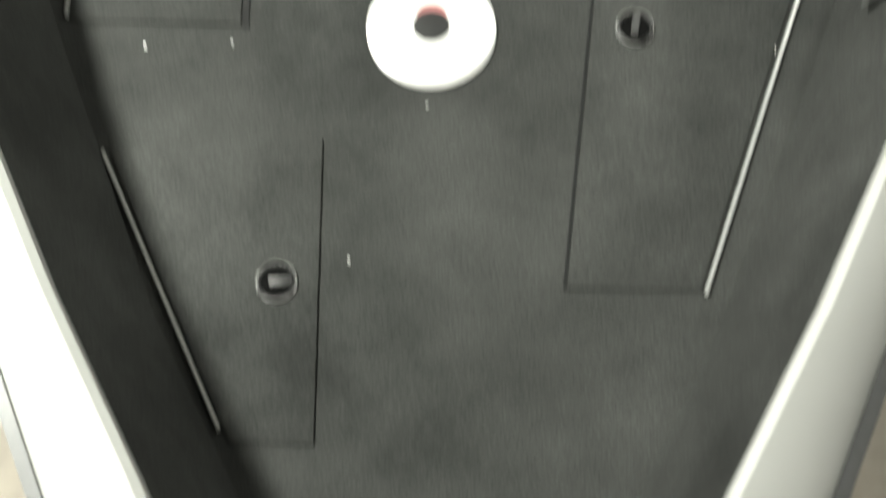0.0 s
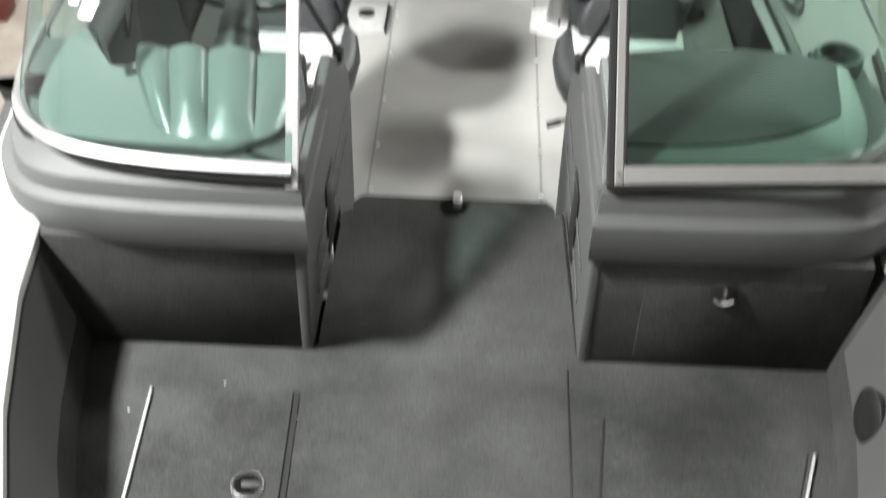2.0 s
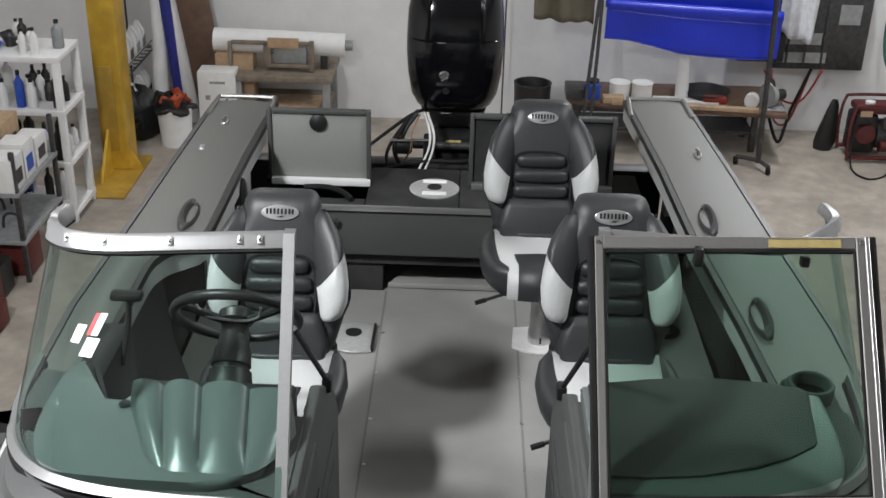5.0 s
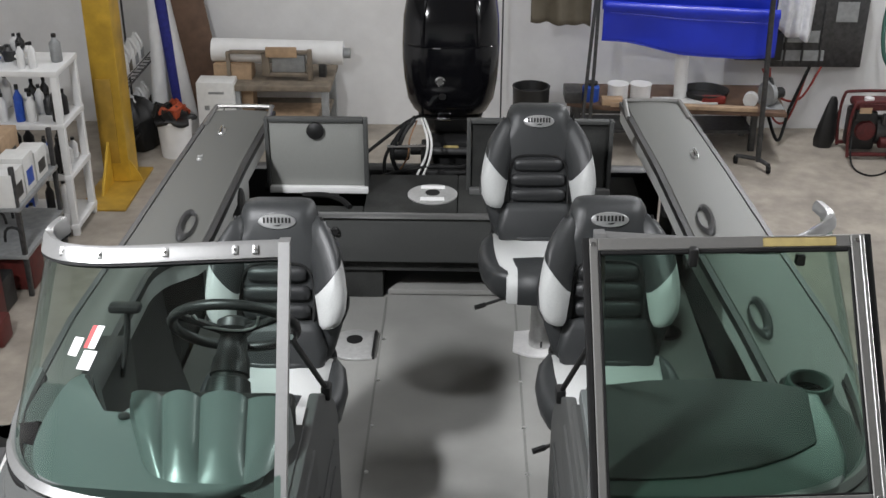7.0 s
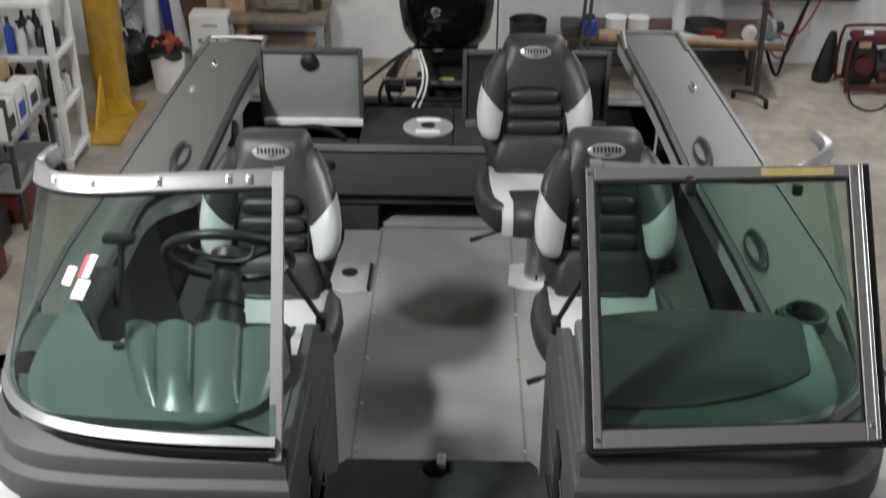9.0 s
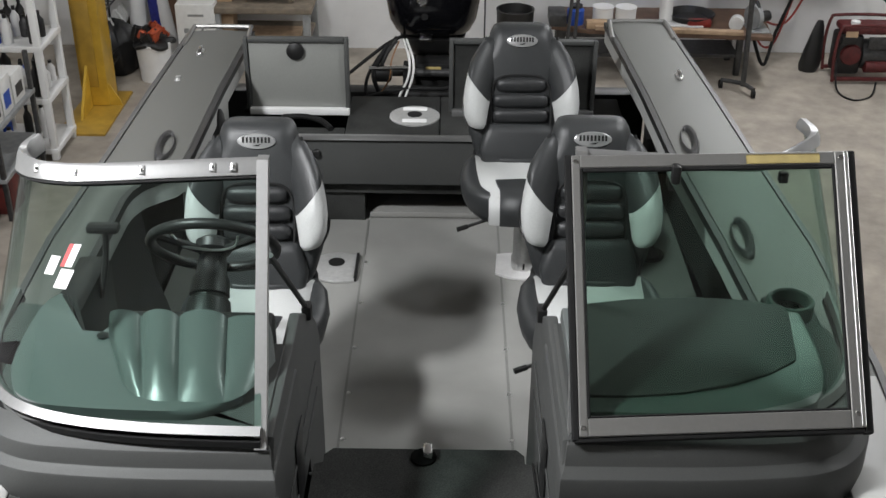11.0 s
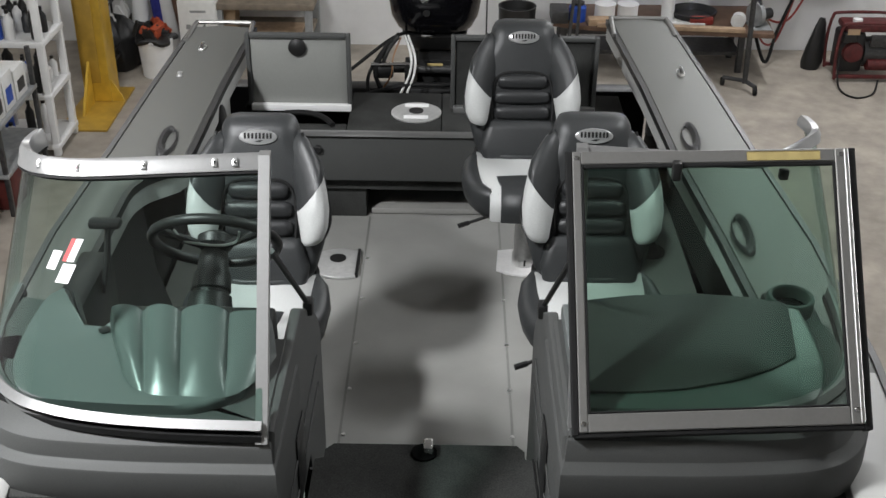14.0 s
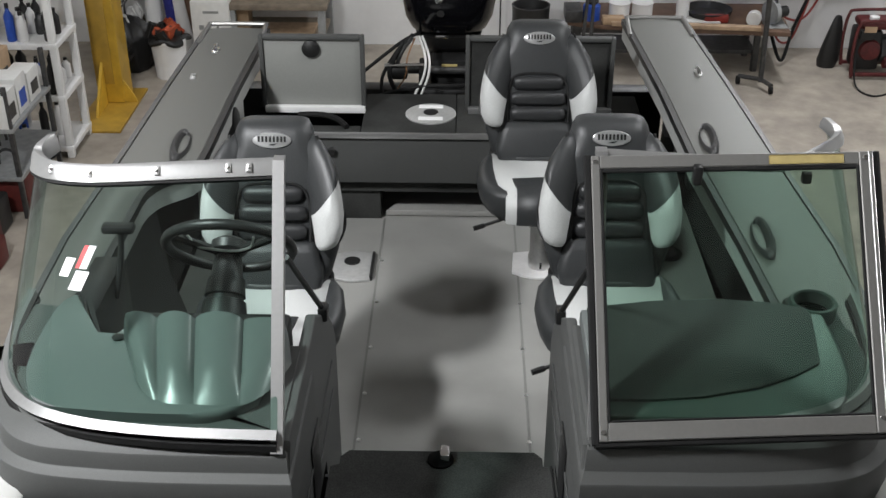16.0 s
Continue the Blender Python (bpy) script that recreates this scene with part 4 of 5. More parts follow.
# ---- outboard ----
ob_ = thing("outboard_motor", (-0.03, 3.9, 0.3), "black glossy outboard motor on the transom", "outboard motor")
cw = bmesh.new()
rings = []
for z, w, y0, y1 in ((0.555, 0.3, 3.67, 4.25), (0.575, 0.34, 3.645, 4.28), (0.63, 0.395, 3.62, 4.33), (0.72, 0.425, 3.61, 4.36), (0.82, 0.44, 3.612, 4.38), (0.888, 0.44, 3.622, 4.38), (0.893, 0.44, 3.63, 4.38), (0.9, 0.44, 3.63, 4.38), (1.0, 0.43, 3.645, 4.37), (1.08, 0.4, 3.68, 4.34), (1.15, 0.35, 3.73, 4.28), (1.2, 0.26, 3.8, 4.2)):
    rings.append([(-0.02 + x, (y0 + y1) / 2 + y, z) for x, y in rrect(w, y1 - y0, w * 0.3, 6)])
loft(cw, rings)
cowl = part("cowl", cw, COWL, ob_, "black glossy cowl", smooth=35)
for sx in (-1, 1):
    part("cowl_rib", tube(bmesh.new(), spline([(-0.02 + sx * 0.125, 3.632, 0.9), (-0.02 + sx * 0.125, 3.64, 1.0), (-0.02 + sx * 0.115, 3.68, 1.08), (-0.02 + sx * 0.1, 3.735, 1.15)], 5), 0.008, 8), COWL, cowl, "raised glossy rib")
part("seam_trim", B(-0.1, -0.06, 3.617, 3.626, 0.886, 0.892, 0.002), CHROME, cowl, "short bright trim")
part("emblem", lathe(bmesh.new(), (-0.065, 3.609, 0.742), [(0.024, 0), (0.024, 0.006), (0.017, 0.009), (0.014, 0.004)], axis=(0, -1, 0)), CHROME, cowl, "round chrome emblem")
part("lock_button", lathe(bmesh.new(), (-0.055, 3.612, 0.67), [(0.016, 0), (0.014, 0.006)], axis=(0, -1, 0)), BLACK, cowl)
part("lower_pan", loft(bmesh.new(), [[(-0.02 + x, 3.93 + y, z) for x, y in rrect(w, d, w * 0.3)] for z, w, d in ((0.45, 0.2, 0.42), (0.49, 0.27, 0.52), (0.55, 0.3, 0.57))]), BLACK, ob_, "matt black lower pan")
part("pan_latch", B(-0.08, -0.02, 3.64, 3.67, 0.545, 0.56, 0.004), CHROME, ob_, "bright cowl latch")
part("swivel_bracket", B(-0.1, 0.07, 3.6, 3.8, 0.15, 0.46, 0.03), RUBBER, ob_)
for x in (-0.15, 0.1):
    part("clamp_bracket", prism(bmesh.new(), [(3.56, 0.12), (3.62, 0.12), (3.66, 0.4), (3.6, 0.47), (3.5, 0.44), (3.5, 0.38), (3.57, 0.36)], "x", x, x + 0.035, 0.006), RUBBER, ob_)
part("tilt_tube", cyl(bmesh.new(), (-0.2, 3.57, 0.425), (0.19, 3.57, 0.425), 0.018), STEEL, ob_, "steel tilt tube")
part("midsection", loft(bmesh.new(), [[(-0.03 + x, 3.95 + y, z) for x, y in rrect(w, d, w * 0.4)] for z, w, d in ((0.45, 0.2, 0.4), (0.2, 0.18, 0.35), (-0.4, 0.14, 0.35), (-0.7, 0.1, 0.5))]), BLACK, ob_)
# ---- bow deck fittings ----
bb = thing("bow_base_plate", (0.024, -0.176, DECK), "white round seat base plate on the bow deck", "seat base")
part("plate", lathe(bmesh.new(), (0.024, -0.176, DECK), [(0.113, 0), (0.113, 0.006), (0.1, 0.012), (0.036, 0.014)], n=48), BASEW, bb)
part("socket", lathe(bmesh.new(), (0.024, -0.176, DECK + 0.0135), [(0.031, 0), (0.031, 0.003), (0.028, 0.0035)]), BLACK, bb)
part("red_label", lathe(bmesh.new(), (0.024, -0.157, DECK + 0.0125), [(0.026, 0), (0.026, 0.0022)]), PINKLAB, bb)


def hatch(pts, ring, turn, strip, label):
    h = thing("bow_hatch", (ring[0], ring[1], DECK), label, "hatch", "bow hatches")
    part("lid_panel", prism(bmesh.new(), pts, "z", DECK + 0.001, DECK + 0.006, 0.003), CARPET, h)
    x, y = ring
    r = part("pull_ring", lathe(bmesh.new(), (x, y, DECK + 0.006), [(0.034, 0), (0.034, 0.005), (0.029, 0.007), (0.026, 0.003)]), BLACK, h, "dark recessed pull ring")
    part("well", lathe(bmesh.new(), (x, y, DECK + 0.0085), [(0.027, 0), (0.027, 0.001)]), HOLE, r)
    part("ring_rim", tube(bmesh.new(), [(x + 0.031 * math.cos(a + turn), y + 0.031 * math.sin(a + turn), DECK + 0.009) for a in [0.6 + 0.25 * i for i in range(-12, 13)]], 0.0032, 6), CAST, r, "bright ring edge")
    part("ring_lever", B(-0.012, 0.026, -0.006, 0.006, 0.0098, 0.014, 0.002, m=Matrix.Translation((x, y, DECK)) @ Matrix.Rotation(turn, 4, "Z")), STEEL, r, "dull steel lever")
    a, b = Vector(strip[0]), Vector(strip[1])
    n2 = Vector((-(b - a).y, (b - a).x)).normalized() * 0.003
    part("hinge_strip", prism(bmesh.new(), [tuple(a + n2), tuple(b + n2), tuple(b - n2), tuple(a - n2)], "z", DECK + 0.001, DECK + 0.009, 0.002), CAST, h, "thin bright aluminium hinge strip")


hatch([(-0.625, 0.345), (-0.324, 0.345), (-0.307, -0.177), (-0.602, -0.177)], (-0.381, 0.09), 0.0, ((-0.634, 0.34), (-0.612, -0.167)), "charcoal carpeted bow hatch with a pull ring")
hatch([(-0.508, -0.42), (-0.153, -0.39), (-0.14, -0.9), (-0.27, -0.9)], (-0.214, -0.641), 0.1, ((-0.52, -0.42), (-0.288, -0.88)), "charcoal carpeted forward bow hatch")
hatch([(0.352, 0.31), (0.77, 0.24), (0.47, -0.64), (0.254, -0.64)], (0.377, -0.169), 1.4, ((0.783, 0.237), (0.478, -0.645)), "wide charcoal carpeted bow hatch")
part("hatch_gap", prism(bmesh.new(), [(-0.322, 0.35), (-0.311, 0.35), (-0.294, -0.18), (-0.305, -0.18)], "z", DECK, DECK + 0.0035), RUBBER, boat, "dark gap beside the hatch")
part("hatch_gap", prism(bmesh.new(), [(0.346, 0.31), (0.351, 0.31), (0.253, -0.64), (0.248, -0.64)], "z", DECK, DECK + 0.003), RUBBER, boat, "dark gap beside the hatch")
part("deck_seam", tube(bmesh.new(), [(0.276, 0.45, DECK), (0.27, 0.0, DECK)], 0.0025, 6), BLACK, boat)
part("deck_seam", tube(bmesh.new(), [(0.3, 0.5, DECK + 0.001), (0.285, 1.0, DECK + 0.001)], 0.003, 6), BLACK, boat)
sl = thing("step_latch", (0.0, 1.018, DECK), "black and chrome latch on the step lid", "latch")
part("cup", lathe(bmesh.new(), (0, 1.018, DECK), [(0.034, 0), (0.034, 0.006), (0.026, 0.008)]), HOLE, sl)
part("knob", B(-0.002, 0.024, 0.998, 1.045, DECK + 0.006, DECK + 0.034, 0.007), CHROME, sl)

# screws in floor and deck
SCREW = lathe(bmesh.new(), (0, 0, 0), [(0.008, 0), (0.0065, 0.003), (0.002, 0.0035)], n=8)
sm = bpy.data.meshes.new("screw")
SCREW.to_mesh(sm)
SCREW.free()
sm.materials.append(ALU)
for x, y, z in [(s * 0.265, y, 0.0) for s in (-1, 1) for y in (1.24, 1.5, 1.74, 2.005, 2.3, 2.6)] + [(x, y, DECK) for x, y in ((-0.479, 0.369), (-0.31, 0.28), (-0.67, 0.28), (-0.47, -0.22), (-0.32, -0.21), (-0.31, 0.1), (-0.64, -0.3), (0.03, -0.03), (0.02, -0.32), (0.5, -0.52), (0.62, -0.2), (-0.1, -0.6), (0.7, 0.1))]:
    so = new("screw", sm)
    so.parent = boat
    so.matrix_parent_inverse = Matrix.Translation(-boat.location)
    so.location = (x, y, z)
    if z > 0:
        so.scale = (0.4, 0.4, 0.35)

# floor base plate for another seat
fb = thing("floor_base_plate", (-0.375, 2.56, 0), "grey rounded seat base plate with a dark socket", "seat base")
f = bmesh.new()
prism(f, [(-0.3, 2.64), (-0.3, 2.44), (-0.375, 2.43)] + [(-0.38 + 0.105 * math.cos(radians(a)), 2.545 + 0.11 * math.sin(radians(a))) for a in range(260, 80, -15)] + [(-0.36, 2.655)], "z", 0, 0.012, 0.004)
part("plate", f, CAST, fb)
part("socket", lathe(bmesh.new(), (-0.378, 2.575, 0.012), [(0.032, 0), (0.032, 0.003), (0.028, 0.0035)]), BLACK, fb)
part("edge_block", B(-0.302, -0.292, 2.45, 2.64, 0, 0.02), BLACK, fb)
fb2 = thing("floor_socket", (0.865, 2.68, 0), "dark round floor socket beside the seats", "seat base")
part("socket", lathe(bmesh.new(), (0.865, 2.68, 0), [(0.06, 0), (0.06, 0.008), (0.04, 0.01), (0.015, 0.05)]), BLACK, fb2)

# ---- gunwale fittings ----
def rod_holder(x, y, s):
    r = thing("rod_holder", (x, y, zs(y)), "black oval flush rod holder in the gunwale", "rod holder", "gunwale rod holders")
    z = zs(y) + 0.004
    rings = []
    for i in range(37):
        a = 2 * math.pi * i / 36
        low = max(0, -math.sin(a))
        # the outboard lip is broad and drawn out to a blunt point
        ox, oy = 0.03 * math.cos(a) + 0.006 * low ** 2 + 0.006 * math.sin(a), 0.117 * math.sin(a)
        ix, iy = -0.007 + 0.0145 * math.cos(a) + 0.004 * math.sin(a), 0.012 + 0.078 * math.sin(a)
        h = 0.012 + 0.014 * (0.5 + 0.5 * math.cos(a))
        rings.append([(x - s * (ox + (ix - ox) * k), y + oy + (iy - oy) * k, z + h * e) for k, e in ((0, 0), (0.06, 0.6), (0.3, 1), (0.7, 0.9), (0.95, 0.5), (1, 0))])
    part("collar", loft(bmesh.new(), rings, caps=False), RAILM, r)
    o = bmesh.new()
    loft(o, [[(x - s * (-0.007 + 0.0165 * k * math.cos(a) + 0.004 * math.sin(a)), y + 0.012 + 0.082 * k * math.sin(a), z + h) for a in [2 * math.pi * i / 24 for i in range(24)]] for h, k in ((0.0, 1.0), (0.0035, 0.96))])
    part("throat", o, PAINT, r)
    return r


for x, y, s in ((0.922, 1.628, -1), (0.89, 2.32, -1), (-0.905, 2.225, 1)):
    rod_holder(x, y, s)


def cleat(x, y):
    c = thing("cleat", (x, y, zs(y)), "small polished mooring cleat on the gunwale", "cleat", "gunwale cleats")
    part("base", prism(bmesh.new(), [(x + 0.015 * math.cos(a), y + 0.04 * math.sin(a)) for a in [2 * math.pi * i / 20 for i in range(20)]], "z", zs(y) + 0.003, zs(y) + 0.011, 0.003), ALU, c)
    part("horn", tube(bmesh.new(), spline([(x, y - 0.034, zs(y) + 0.016), (x, y - 0.014, zs(y) + 0.022), (x, y + 0.014, zs(y) + 0.023), (x, y + 0.034, zs(y) + 0.018)], 4), 0.007), CHROME, c)


cleat(0.962, 2.955)
cleat(-0.964, 3.162)
snap = thing("cover_snap", (-0.995, 2.857, zs(2.857)), "small steel cover snap on the gunwale", "snap")
part("stud", lathe(bmesh.new(), (-0.995, 2.857, zs(2.857) + 0.003), [(0.012, 0), (0.011, 0.006), (0.007, 0.01), (0.008, 0.016), (0.004, 0.019)], n=14), CAST, snap)
part("tab", B(-1.0, -0.99, 2.86, 2.9, zs(2.857) + 0.003, zs(2.857) + 0.008, 0.002), CAST, snap)
for s in (-1, 1):
    for y in (2.4, 2.62, 2.85):
        q = thing("side_bracket", (s * 0.86, y, 0.5), "black bracket under the gunwale", "bracket", "side brackets")
        part("plate", B(*sorted((s * (wi(y) + 0.03) + cx(y), s * (wi(y) + 0.09) + cx(y))), y - 0.03, y + 0.03, 0.44, 0.6, 0.01), BLACK, q)

# ---- motor well: cables and hoses ----
def cable(name, pts, r, m, label, cat="cable"):
    return solid(name, tube(bmesh.new(), spline(pts, 8), r, 6), m, label, cat, smooth=60)


part("well_floor", B(-0.8, 0.78, 3.3, 3.5, 0.1, 0.13), MOULD, stern)
part("well_front", B(-0.8, 0.78, 3.3, 3.31, 0.1, 0.4), BLACK, stern)
for dx in (0, 0.028):
    cable("white_cable", [(-0.18 + dx, 3.31, 0.3), (-0.165 + dx, 3.36, 0.38), (-0.125 + 0.7 * dx, 3.4, 0.46), (-0.118 + 0.6 * dx, 3.44, 0.53), (-0.15 + 0.5 * dx, 3.6, 0.57)], 0.0055, CARDW, "white control cable to the outboard motor")
cable("black_hose", [(-0.38, 3.4, 0.35), (-0.15, 3.38, 0.42), (0.05, 3.45, 0.4), (0.07, 3.6, 0.42)], 0.009, RUBBER, "black hose in the motor well", "hose")
cable("black_hose", [(-0.36, 3.4, 0.28), (-0.1, 3.36, 0.33), (0.2, 3.4, 0.3)], 0.01, RUBBER, "black hose in the motor well", "hose")
cable("black_hose", [(-0.22, 3.55, 0.4), (-0.26, 3.5, 0.5), (-0.18, 3.6, 0.58)], 0.008, RUBBER, "black hose in the motor well", "hose")
solid("yellow_tag", B(-0.05, 0.02, 3.565, 3.575, 0.44, 0.452, 0.003), YTAPE, "small yellow tag at the motor bracket", "tag")
cable("black_hose", [(-0.42, 3.42, 0.2), (-0.2, 3.4, 0.24), (0.1, 3.42, 0.2), (0.5, 3.4, 0.26)], 0.011, RUBBER, "black hose in the motor well", "hose")
cable("grey_hose", [(0.06, 3.4, 0.3), (0.16, 3.42, 0.33), (0.4, 3.42, 0.36)], 0.011, GREYBOX, "grey hose in the motor well", "hose")
cable("steering_rod", [(-0.3, 3.5, 0.47), (-0.12, 3.5, 0.475)], 0.009, CHROME, "bright steering rod at the motor bracket", "rod")
cable("black_hose", [(-0.24, 3.48, 0.33), (-0.28, 3.5, 0.45), (-0.2, 3.56, 0.56)], 0.01, RUBBER, "black hose in the motor well", "hose")
cable("black_hose", [(-0.3, 3.45, 0.3), (-0.31, 3.5, 0.42), (-0.22, 3.58, 0.55)], 0.008, RUBBER, "black hose in the motor well", "hose")
fit_ = thing("brass_fitting", (0.07, 3.36, 0.3), "small brass fuel fitting on a hose", "fitting")
part("body", cyl(bmesh.new(), (0.05, 3.38, 0.33), (0.09, 3.38, 0.34), 0.014), mat("brass", (0.5, 0.38, 0.15), 0.3, metal=1.0), fit_)
part("stem", cyl(bmesh.new(), (0.07, 3.38, 0.24), (0.07, 3.38, 0.33), 0.007), STEEL, fit_)
steer = thing("steering_bracket", (-0.2, 3.5, 0.4), "black steering bracket before the motor", "bracket")
part("arm", B(-0.29, -0.2, 3.5, 3.55, 0.4, 0.46, 0.015), BLACK, steer)
part("link", tube(bmesh.new(), spline([(-0.25, 3.52, 0.46), (-0.22, 3.53, 0.53), (-0.18, 3.58, 0.57)], 5), 0.009), BLACK, steer)
part("arm", B(0.1, 0.19, 3.5, 3.55, 0.38, 0.43, 0.015), BLACK, steer)
cable("battery_cable", [(-0.4, 3.55, 0.42), (-0.3, 3.56, 0.5), (-0.22, 3.6, 0.55), (-0.15, 3.68, 0.56)], 0.008, RUBBER, "black battery cable running to the motor")
cable("thin_wire", [(-0.26, 3.5, 0.34), (-0.21, 3.5, 0.42), (-0.2, 3.52, 0.5), (-0.17, 3.6, 0.56)], 0.004, mat("copper_wire", (0.3, 0.16, 0.08), 0.5, var=0.3), "thin brown wire at the motor bracket")
cable("black_hose", [(-0.36, 3.36, 0.36), (-0.2, 3.4, 0.385), (0.02, 3.38, 0.36), (0.2, 3.4, 0.37)], 0.009, RUBBER, "thin black hose in the motor well", "hose")
cable("grey_hose", [(-0.02, 3.36, 0.3), (0.03, 3.4, 0.36), (0.12, 3.42, 0.34), (0.3, 3.4, 0.36)], 0.007, GREYBOX, "thin grey hose in the motor well", "hose")
solid("black_strap", tube(bmesh.new(), spline([(-0.62, 3.04, 0.43), (-0.53, 3.02, 0.44), (-0.46, 2.98, 0.438), (-0.415, 2.92, 0.43)], 6), 0.012), RUBBER, "black strap lying over the open stern well", "strap")
kn = thing("bench_knob", (-0.483, 2.885, 0.34), "black knob with a bright screw on the bench front", "knob")
part("knob_body", lathe(bmesh.new(), (-0.475, 2.885, 0.342), [(0.016, 0), (0.018, 0.012), (0.012, 0.02)], axis=(0, -1, 0)), BLACK, kn)
part("screw_head", lathe(bmesh.new(), (-0.5, 2.885, 0.35), [(0.008, 0), (0.007, 0.008)], axis=(0, -1, 0)), CHROME, kn)
# ---- workshop things ----
G = GROUND
# yellow lift column
lift = thing("vehicle_lift", (-2.72, 7.2, G), "yellow painted steel vehicle lift column", "lift")
part("column", B(-2.82, -2.61, 7.1, 7.35, G + 0.02, CEIL - 0.1, 0.012), YELLOW, lift)
# darker ochre over the lower front face of the column
part("lower_face_plate", B(-2.8, -2.672, 7.085, 7.0985, G + 0.18, -0.38, 0.004), OCHRE, lift, "darker ochre plate on the lower column")
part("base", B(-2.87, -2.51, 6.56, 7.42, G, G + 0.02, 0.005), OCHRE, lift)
gs = bmesh.new()
prism(gs, [(-2.61, G + 0.02), (-2.52, G + 0.02), (-2.53, G + 0.06), (-2.61, G + 0.2)], "y", 7.12, 7.14)
part("gusset", gs, YELLOW, lift)
gs = bmesh.new()
prism(gs, [(7.084, G + 0.02), (6.8, G + 0.02), (6.84, G + 0.08), (7.084, G + 0.36)], "x", -2.76, -2.74)
part("gusset", gs, YELLOW, lift)

# white shelf unit
def shelf_unit(x0, x1, y0, y1, h, levels, label):
    sh = thing("shelf_unit", ((x0 + x1) / 2, (y0 + y1) / 2, G), label, "shelf")
    for x in (x0, x1):
        for y in (y0, y1):
            part("post", B(x - 0.025, x + 0.025, y - 0.025, y + 0.025, G, G + h, 0.006), WHITEP, sh)
    for i in range(levels):
        z = G + 0.08 + (h - 0.08) * i / (levels - 1)
        part("shelf", B(x0 - 0.03, x1 + 0.03, y0 - 0.03, y1 + 0.03, z - 0.03, z + 0.012, 0.006), WHITEP, sh)
    return sh


shelf_unit(-3.7, -2.75, 6.15, 6.55, 1.22, 4, "white plastic shelf unit full of bottles")
rnd = random.Random(5)


def bottle(x, y, z, h, r, m, label="plastic bottle of workshop fluid"):
    b = thing("bottle", (x, y, z), label, "bottle", "bottles on the shelves")
    part("body", lathe(bmesh.new(), (x, y, z), [(r * 0.9, 0), (r, 0.01), (r, h * 0.65), (r * 0.4, h * 0.8), (r * 0.35, h * 0.86)], n=14), m, b)
    part("cap", lathe(bmesh.new(), (x, y, z + h * 0.86), [(r * 0.42, 0), (r * 0.42, h * 0.12)], n=12), BLACK, b)


for lv in range(4):
    z = G + 0.08 + (1.22 - 0.08) * lv / 3 + 0.012
    for k in range(10):
        x = -2.8 - 0.085 * k + rnd.uniform(-0.02, 0.02)
        for y in (6.2, 6.35, 6.48):
            if rnd.random() < (0.3 if lv == 3 else 0.7):
                bottle(x, y + rnd.uniform(-0.02, 0.02), z, rnd.uniform(0.14, 0.27) * (0.75 if lv == 3 else 1), rnd.uniform(0.025, 0.04), rnd.choice([WHITEP, WHITEP, BLACK, BLUEP, STEEL, GREYBOX, BLACK]))

# low rack with cardboard boxes
rk = thing("storage_rack", (-3.1, 5.5, G), "grey steel storage rack with small boxes", "rack")
for z in (-0.95, -0.62):
    part("shelf", B(-3.9, -2.74, 5.2, 5.95, z - 0.03, z, 0.004), GREYBOX, rk)
for x in (-3.88, -2.76):
    for y in (5.22, 5.93):
        part("post", B(x - 0.015, x + 0.015, y - 0.015, y + 0.015, G, -0.35, 0.003), STEEL, rk)
for k, (x, y, w, d, h, m) in enumerate(((-2.84, 5.3, 0.16, 0.2, 0.22, CARDW), (-2.85, 5.52, 0.17, 0.18, 0.24, CARDW), (-2.84, 5.74, 0.15, 0.2, 0.2, CARDW), (-3.05, 5.4, 0.2, 0.3, 0.26, CARD), (-3.06, 5.75, 0.2, 0.3, 0.3, CARD), (-3.32, 5.5, 0.25, 0.4, 0.28, CARD))):
    bx = thing("cardboard_box", (x, y, -0.62), "open white cardboard parts box" if m is CARDW else "brown cardboard parts box", "box", "boxes on the rack")
    part("carton", B(x - w / 2, x + w / 2, y - d / 2, y + d / 2, -0.62, -0.62 + h, 0.004), m, bx)
    part("printed_label", B(x + w / 2, x + w / 2 + 0.002, y - d * 0.3, y + d * 0.3, -0.58, -0.62 + h * 0.6), BLUEP if k % 2 else STEEL, bx)
for k in range(14):
    x, y = rnd.uniform(-3.4, -2.78), rnd.uniform(3.9, 5.9)
    s_ = rnd.uniform(0.09, 0.2)
    m = rnd.choice([DARKRED, STEEL, BLACK, DARKRED, BLACK, STEEL])
    tb = thing("tool_case", (x, y, G), "scuffed workshop tool case on the floor", "tool case", "tool cases")
    part("case", B(x - s_, x + s_ * 0.8, y - s_ * 0.7, y + s_ * 0.7, G, G + s_ * rnd.uniform(0.9, 2.2), 0.02), m, tb)
    part("carry_handle", tube(bmesh.new(), spline([(x - 0.06, y, G + s_), (x - 0.05, y, G + s_ * 2.3), (x + 0.05, y, G + s_ * 2.3), (x + 0.06, y, G + s_)], 4), 0.01), BLACK, tb)

